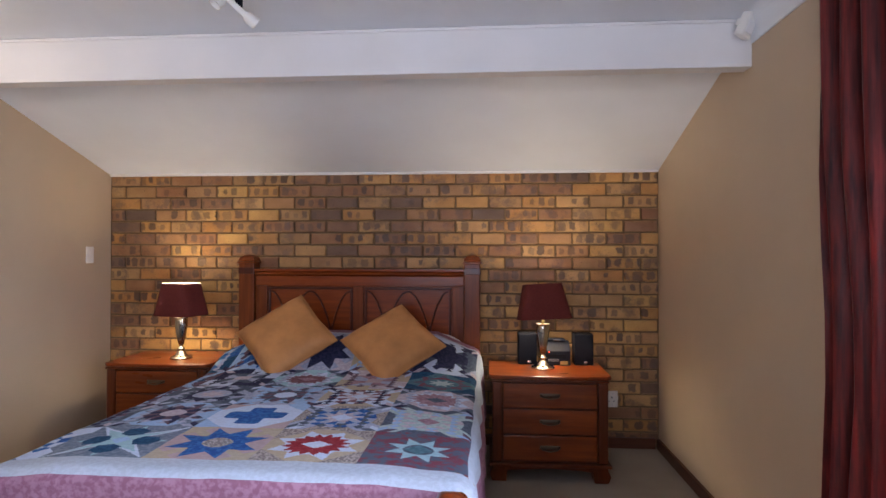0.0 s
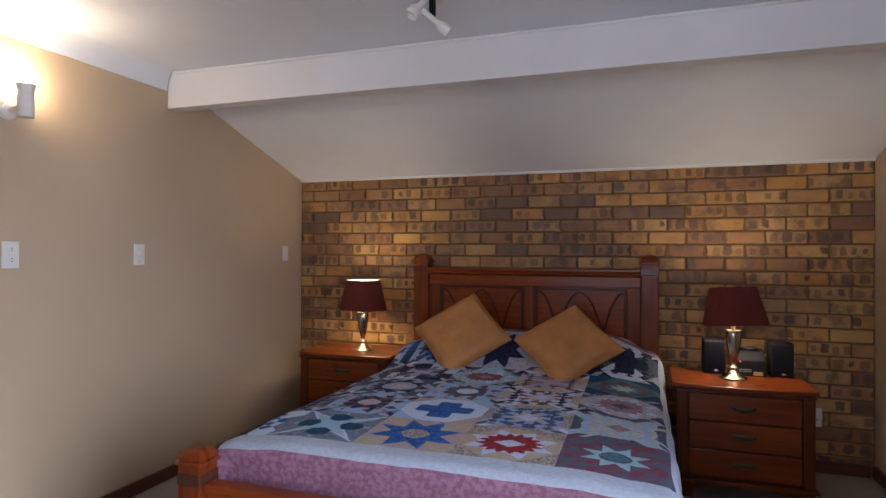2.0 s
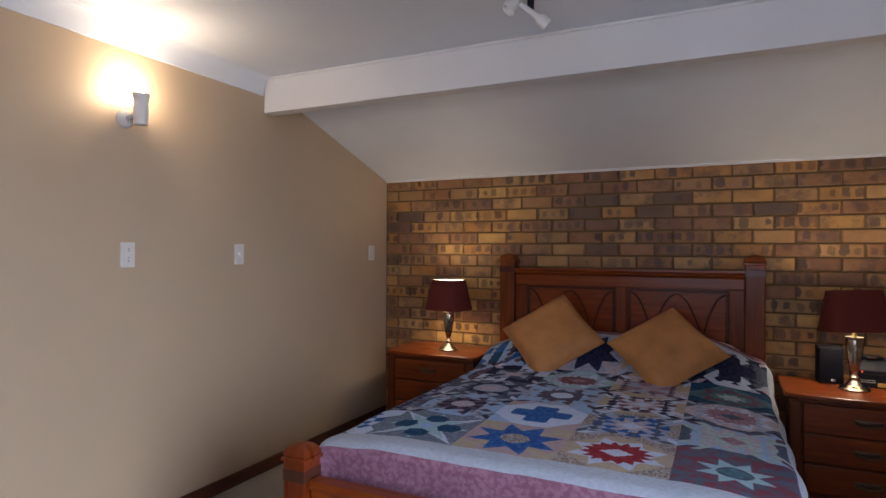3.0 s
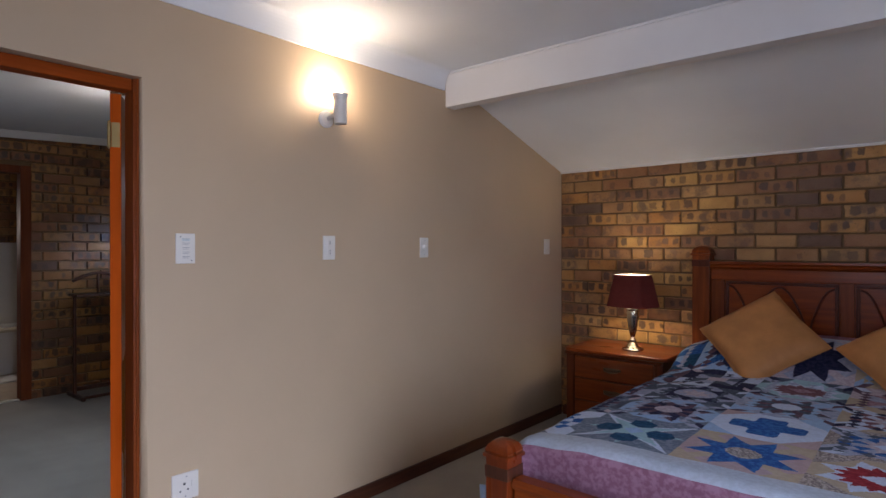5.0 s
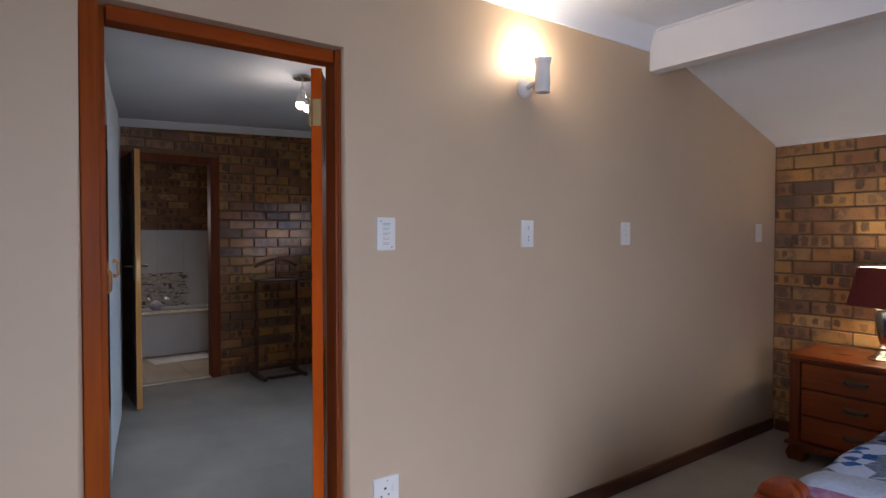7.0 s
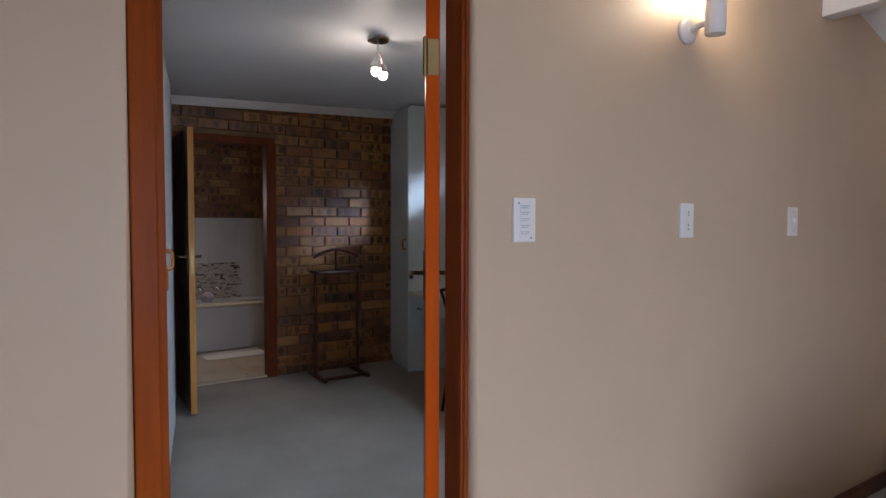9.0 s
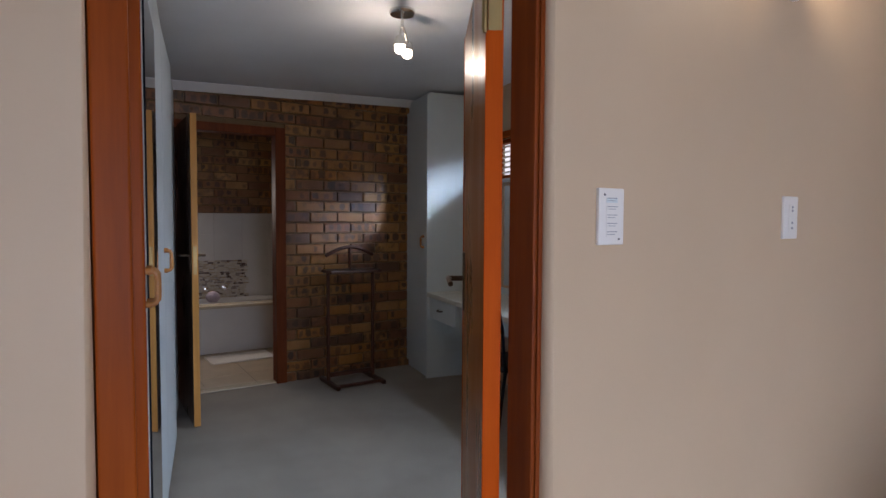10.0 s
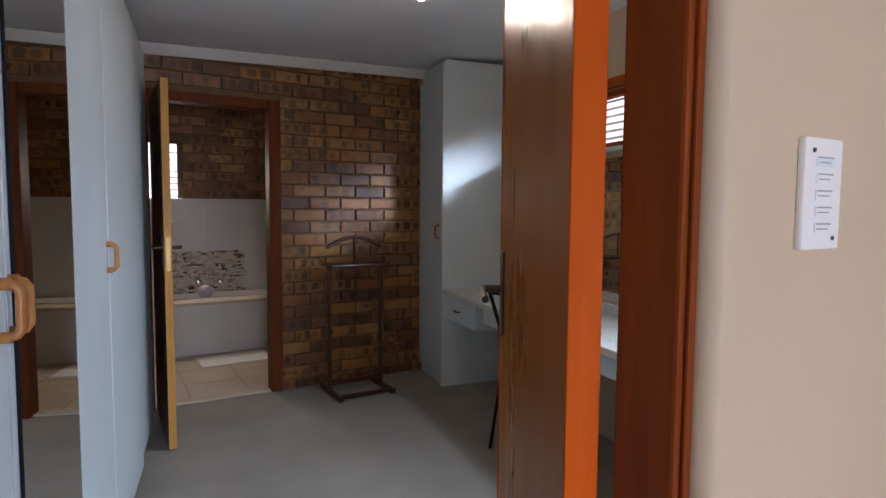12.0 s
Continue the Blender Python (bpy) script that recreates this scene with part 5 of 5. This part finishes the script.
sc = thing("wall_light", (LX, 1.965, 2.02), "white spotlight wall lamp shining upwards", "wall light")
part("wall_rose", lathe([(0.042, 0), (0.044, 0.010), (0.036, 0.020), (0.012, 0.024)], m=pose(0, 0, 0, 0, 90, 0)), M_WHITE_PLASTIC, sc, smooth=True)
part("arm", sweep([(0.02, 0, 0), (0.06, 0.004, 0.010), (0.10, 0.010, 0.012)], 0.011), M_WHITE_PLASTIC, sc, smooth=True)
hd = part("lamp_head", lathe([(0.031, -0.035), (0.033, -0.030), (0.033, 0.055), (0.030, 0.075), (0.035, 0.095), (0.040, 0.112), (0.036, 0.112), (0.026, 0.080)], m=pose(0.105, 0.012, 0)), M_WHITE_PLASTIC, sc, "white cylindrical head", smooth=True)
b = bmesh.new()
bmesh.ops.create_uvsphere(b, u_segments=16, v_segments=10, radius=0.022, matrix=pose(0.105, 0.012, 0.103))
part("bulb", b, M_BULB, hd, "glowing bulb", smooth=True)

# ceiling spotlight before the beam
cs = thing("ceiling_spotlight", (-0.665, 2.42, CEIL), "white two-head ceiling spotlight, unlit", "ceiling light")
part("stem", box(-0.012, 0.012, -0.012, 0.012, -0.085, 0, 0.003), M_BLACK, cs, "black metal stem")
part("ceiling_rose", lathe([(0.05, -0.016), (0.055, -0.008), (0.055, 0)]), M_WHITE_PLASTIC, cs, smooth=True)
for d, c, k in (((0.080, 0.05, -0.068), (0.0, -0.012, -0.095), 0.85), ((-0.035, -0.03, -0.055), (-0.035, -0.012, -0.022), 1.0)):
    dv = Vector(d).normalized()
    q = dv.to_track_quat('Z', 'Y').to_matrix().to_4x4()
    rim = [(0.010, -0.050), (0.013, -0.044), (0.015, 0.035), (0.026, 0.046), (0.030, 0.060), (0.030, 0.092), (0.026, 0.092), (0.024, 0.070), (0.0, 0.064)]
    part("spot_head", lathe([(r * k, z) for r, z in rim], m=Matrix.Translation(c) @ q), M_WHITE_PLASTIC, cs, "white cylindrical spot", smooth=True)

se = thing("alarm_sensor", pose(1.515, 2.845, 2.418, 20, 10, 40), "small white alarm sensor under the ceiling corner", "sensor")
part("housing", box(-0.036, 0.036, -0.022, 0.022, -0.055, 0.055, 0.010, 3), M_WHITE_PLASTIC, se, smooth=True)
part("lens", box(-0.026, 0.026, -0.026, -0.0222, -0.035, 0.02, 0.003), M_BEAM, se)
part("bracket", box(-0.012, 0.045, 0.0222, 0.05, 0.0, 0.03, 0.003), M_WHITE_PLASTIC, se)

# ---- curtain ----
cu = thing("curtain", (1.485, 1.835, 0), "burgundy silk curtain drawn beside the glass door", "curtain")
b = bmesh.new()
N, K = 120, 10
rows = []
for k in range(K + 1):
    z = 0.015 + (2.36 - 0.015) * k / K
    row = []
    for i in range(N + 1):
        u = i / N
        amp = 0.050 * (0.75 + 0.35 * noise.noise(Vector((u * 9, k * 0.25, 3))))
        y = -0.42 + 0.80 * u - 0.065 * u * math.exp(-((z - 1.0) / 0.5) ** 2) + 0.012 * noise.noise(Vector((u * 5, k * 0.4, 8)))
        row.append(b.verts.new((amp * math.sin(u * 2 * math.pi * 7.5 + 0.5 * math.sin(k * 0.4)), y, z)))
    rows.append(row)
for k in range(K):
    for i in range(N):
        b.faces.new((rows[k][i], rows[k][i + 1], rows[k + 1][i + 1], rows[k + 1][i]))
thick = bmesh.ops.solidify(b, geom=b.faces[:], thickness=0.004)
bmesh.ops.recalc_face_normals(b, faces=b.faces)
part("curtain_cloth", b, M_CURTAIN, cu, smooth=True)
rl = thing("curtain_rail", (1.48, 0.9, 2.385), "slim wooden curtain rail above the glass door", "curtain rail")
part("rail", rod((0, -1.55, 0), (0, 1.36, 0), 0.012), M_DARK_WOOD, rl, smooth=True)
for y in (-1.4, 0, 1.25):
    part("bracket", rod((0, y, 0), (0.089, y, 0), 0.007), M_DARK_WOOD, rl)

# ---- bricks and tiles ----
PX_B, PZ_B, JOINT = 0.2424, 0.0895, 0.0105


def brick_bm(length, height, seed):
    """One brick, its worn face towards -y, its map in units of its height."""
    r = random.Random(seed)
    b = box(0, length, 0, 0.028, 0, height, 0.004, 1)
    uv = b.loops.layers.uv.new("UVMap")
    for v in b.verts:
        v.co += Vector((r.uniform(-1, 1) * 0.0012, r.uniform(-1, 1) * 0.0014, r.uniform(-1, 1) * 0.0012))
    for f in b.faces:
        for l in f.loops:
            l[uv].uv = (l.vert.co.x / height, l.vert.co.z / height)
    return b


def brick_data(name, length, mat, n=4):
    out = []
    for s in range(n):
        b = brick_bm(length, PZ_B - JOINT, s + int(length * 1000))
        me = bpy.data.meshes.new(name)
        b.to_mesh(me)
        b.free()
        me.materials.append(mat)
        out.append(me)
    return out


def lay_bricks(parent, m, length, z0, z1, mat, holes=(), start=0, split=None):
    """Stretcher bond over a wall's face: local x along it, -y outwards. Below split the bricks are one joined mesh."""
    rb = random.Random(5 + start)
    full = brick_data("brick", PX_B - JOINT, mat)
    cut = {}
    rest = bmesh.new()
    n = int(math.ceil((z1 - z0) / PZ_B - 0.02))
    for c in range(n):
        zt = z1 - c * PZ_B
        zb = zt - (PZ_B - JOINT)
        if zb < z0 - 0.03:
            break
        off = 0.0 if (c + start) % 2 == 0 else -PX_B / 2
        x = off
        spans = []
        while x < length - 0.01:
            spans.append((max(x, 0.0), min(x + PX_B - JOINT, length)))
            x += PX_B
        for a, e in spans:
            pieces = [(a, e)]
            for hx0, hx1, hz0, hz1 in holes:
                if zt > hz0 + 0.01 and zb < hz1 - 0.01:
                    nxt = []
                    for p0, p1 in pieces:
                        if p1 <= hx0 or p0 >= hx1:
                            nxt.append((p0, p1))
                        else:
                            if p0 < hx0:
                                nxt.append((p0, hx0))
                            if p1 > hx1:
                                nxt.append((hx1, p1))
                    pieces = nxt
            for p0, p1 in pieces:
                ln = p1 - p0
                if ln < 0.025:
                    continue
                jig = pose(p0, rb.uniform(-0.002, 0.0015), zb, rb.uniform(-0.5, 0.5), 0, rb.uniform(-0.25, 0.25))
                if split is not None and zb < split:
                    join(rest, brick_bm(ln, PZ_B - JOINT, rb.randrange(50)), m @ jig)
                    continue
                if abs(ln - (PX_B - JOINT)) < 0.004:
                    me = rb.choice(full)
                else:
                    key = round(ln, 2)
                    if key not in cut:
                        cut[key] = brick_data("brick", key, mat, 2)
                    me = rb.choice(cut[key])
                o = new("brick", me)
                o.parent = parent
                o.matrix_basis = m @ jig
    if len(rest.verts):
        o = part("bricks_low", rest, mat, parent)
        tagged(o, kind="stuff")
    else:
        rest.free()


wall_north = structure("wall_north", box(LX - 0.12, RX + 0.14, BY + 0.012, BY + 0.14, 0, 2.75), M_MORTAR, "yellow and brown face brick wall behind the bed", "brick wall")
lay_bricks(wall_north, pose(LX + 0.001, BY, 0), RX - LX - 0.002, 0.0, 1.985, M_BRICK, split=0.60)
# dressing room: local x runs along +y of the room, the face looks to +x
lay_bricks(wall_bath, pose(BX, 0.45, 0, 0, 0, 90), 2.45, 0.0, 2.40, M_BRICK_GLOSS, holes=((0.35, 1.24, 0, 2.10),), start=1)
lay_bricks(wall_far, pose(-8.395, 0.30, 0, 0, 0, 90), 2.6, 1.425, 2.40, M_BRICK, holes=((0.60, 0.99, 1.18, 2.0),), start=0)

# white wall tiles and the mosaic over the tub
tw = 0.30
base_tile = box(0.001, tw - 0.001, -0.01, 0, 0.001, 0.233, 0.001, 1)
me_t = bpy.data.meshes.new("wall_tile")
base_tile.to_mesh(me_t)
base_tile.free()
me_t.materials.append(M_TILE)
for i in range(9):
    for j in range(6):
        o = new("wall_tile", me_t)
        o.parent = wall_far
        o.matrix_basis = pose(-8.408, 0.30 + i * tw, 0.02 + j * 0.234, 0, 0, 90)
fl = bpy.data.objects["floor_bathroom"]
ftile = box(0.003, 0.397, 0.003, 0.397, -0.003, 0.0, 0.0015, 1)
me_f = bpy.data.meshes.new("floor_tile")
ftile.to_mesh(me_f)
ftile.free()
me_f.materials.append(M_FLOOR_TILE)
for i in range(4):
    for j in range(7):
        o = new("floor_tile", me_f)
        o.parent = fl
        o.matrix_basis = pose(BX - 0.07 - 0.4 * (i + 1), 0.28 + 0.4 * j, 0.0)
mo, tmo, bmo = material("mosaic_glass", 0.2)
g = tmo.nodes.new("ShaderNodeNewGeometry")
rm = ramp(tmo, g.outputs["Random Per Island"], [(0.0, (0.50, 0.40, 0.28)), (0.2, (0.60, 0.52, 0.40)), (0.4, (0.66, 0.60, 0.50)), (0.62, (0.10, 0.055, 0.04)), (0.75, (0.32, 0.26, 0.22)), (0.88, (0.62, 0.54, 0.42)), (1.0, (0.20, 0.11, 0.08))])
rm.color_ramp.interpolation = 'CONSTANT'
tmo.links.new(rm.outputs[0], bmo.inputs["Base Color"])
b = bmesh.new()
rmz = random.Random(3)
for j in range(23):
    y = 1.14 - rmz.random() * 0.05
    while y < 1.86:
        wd = rmz.choice((0.02, 0.03, 0.045, 0.06))
        if y > 1.13 and y + wd < 1.875:
            box(-8.398, -8.392, y, y + wd - 0.004, 0.488 + j * 0.0181, 0.488 + j * 0.0181 + 0.0155, bm=b)
        y += wd
mp = part("mosaic", b, mo, wall_far, "brown and cream glass mosaic panel")
tagged(mp, kind="stuff")
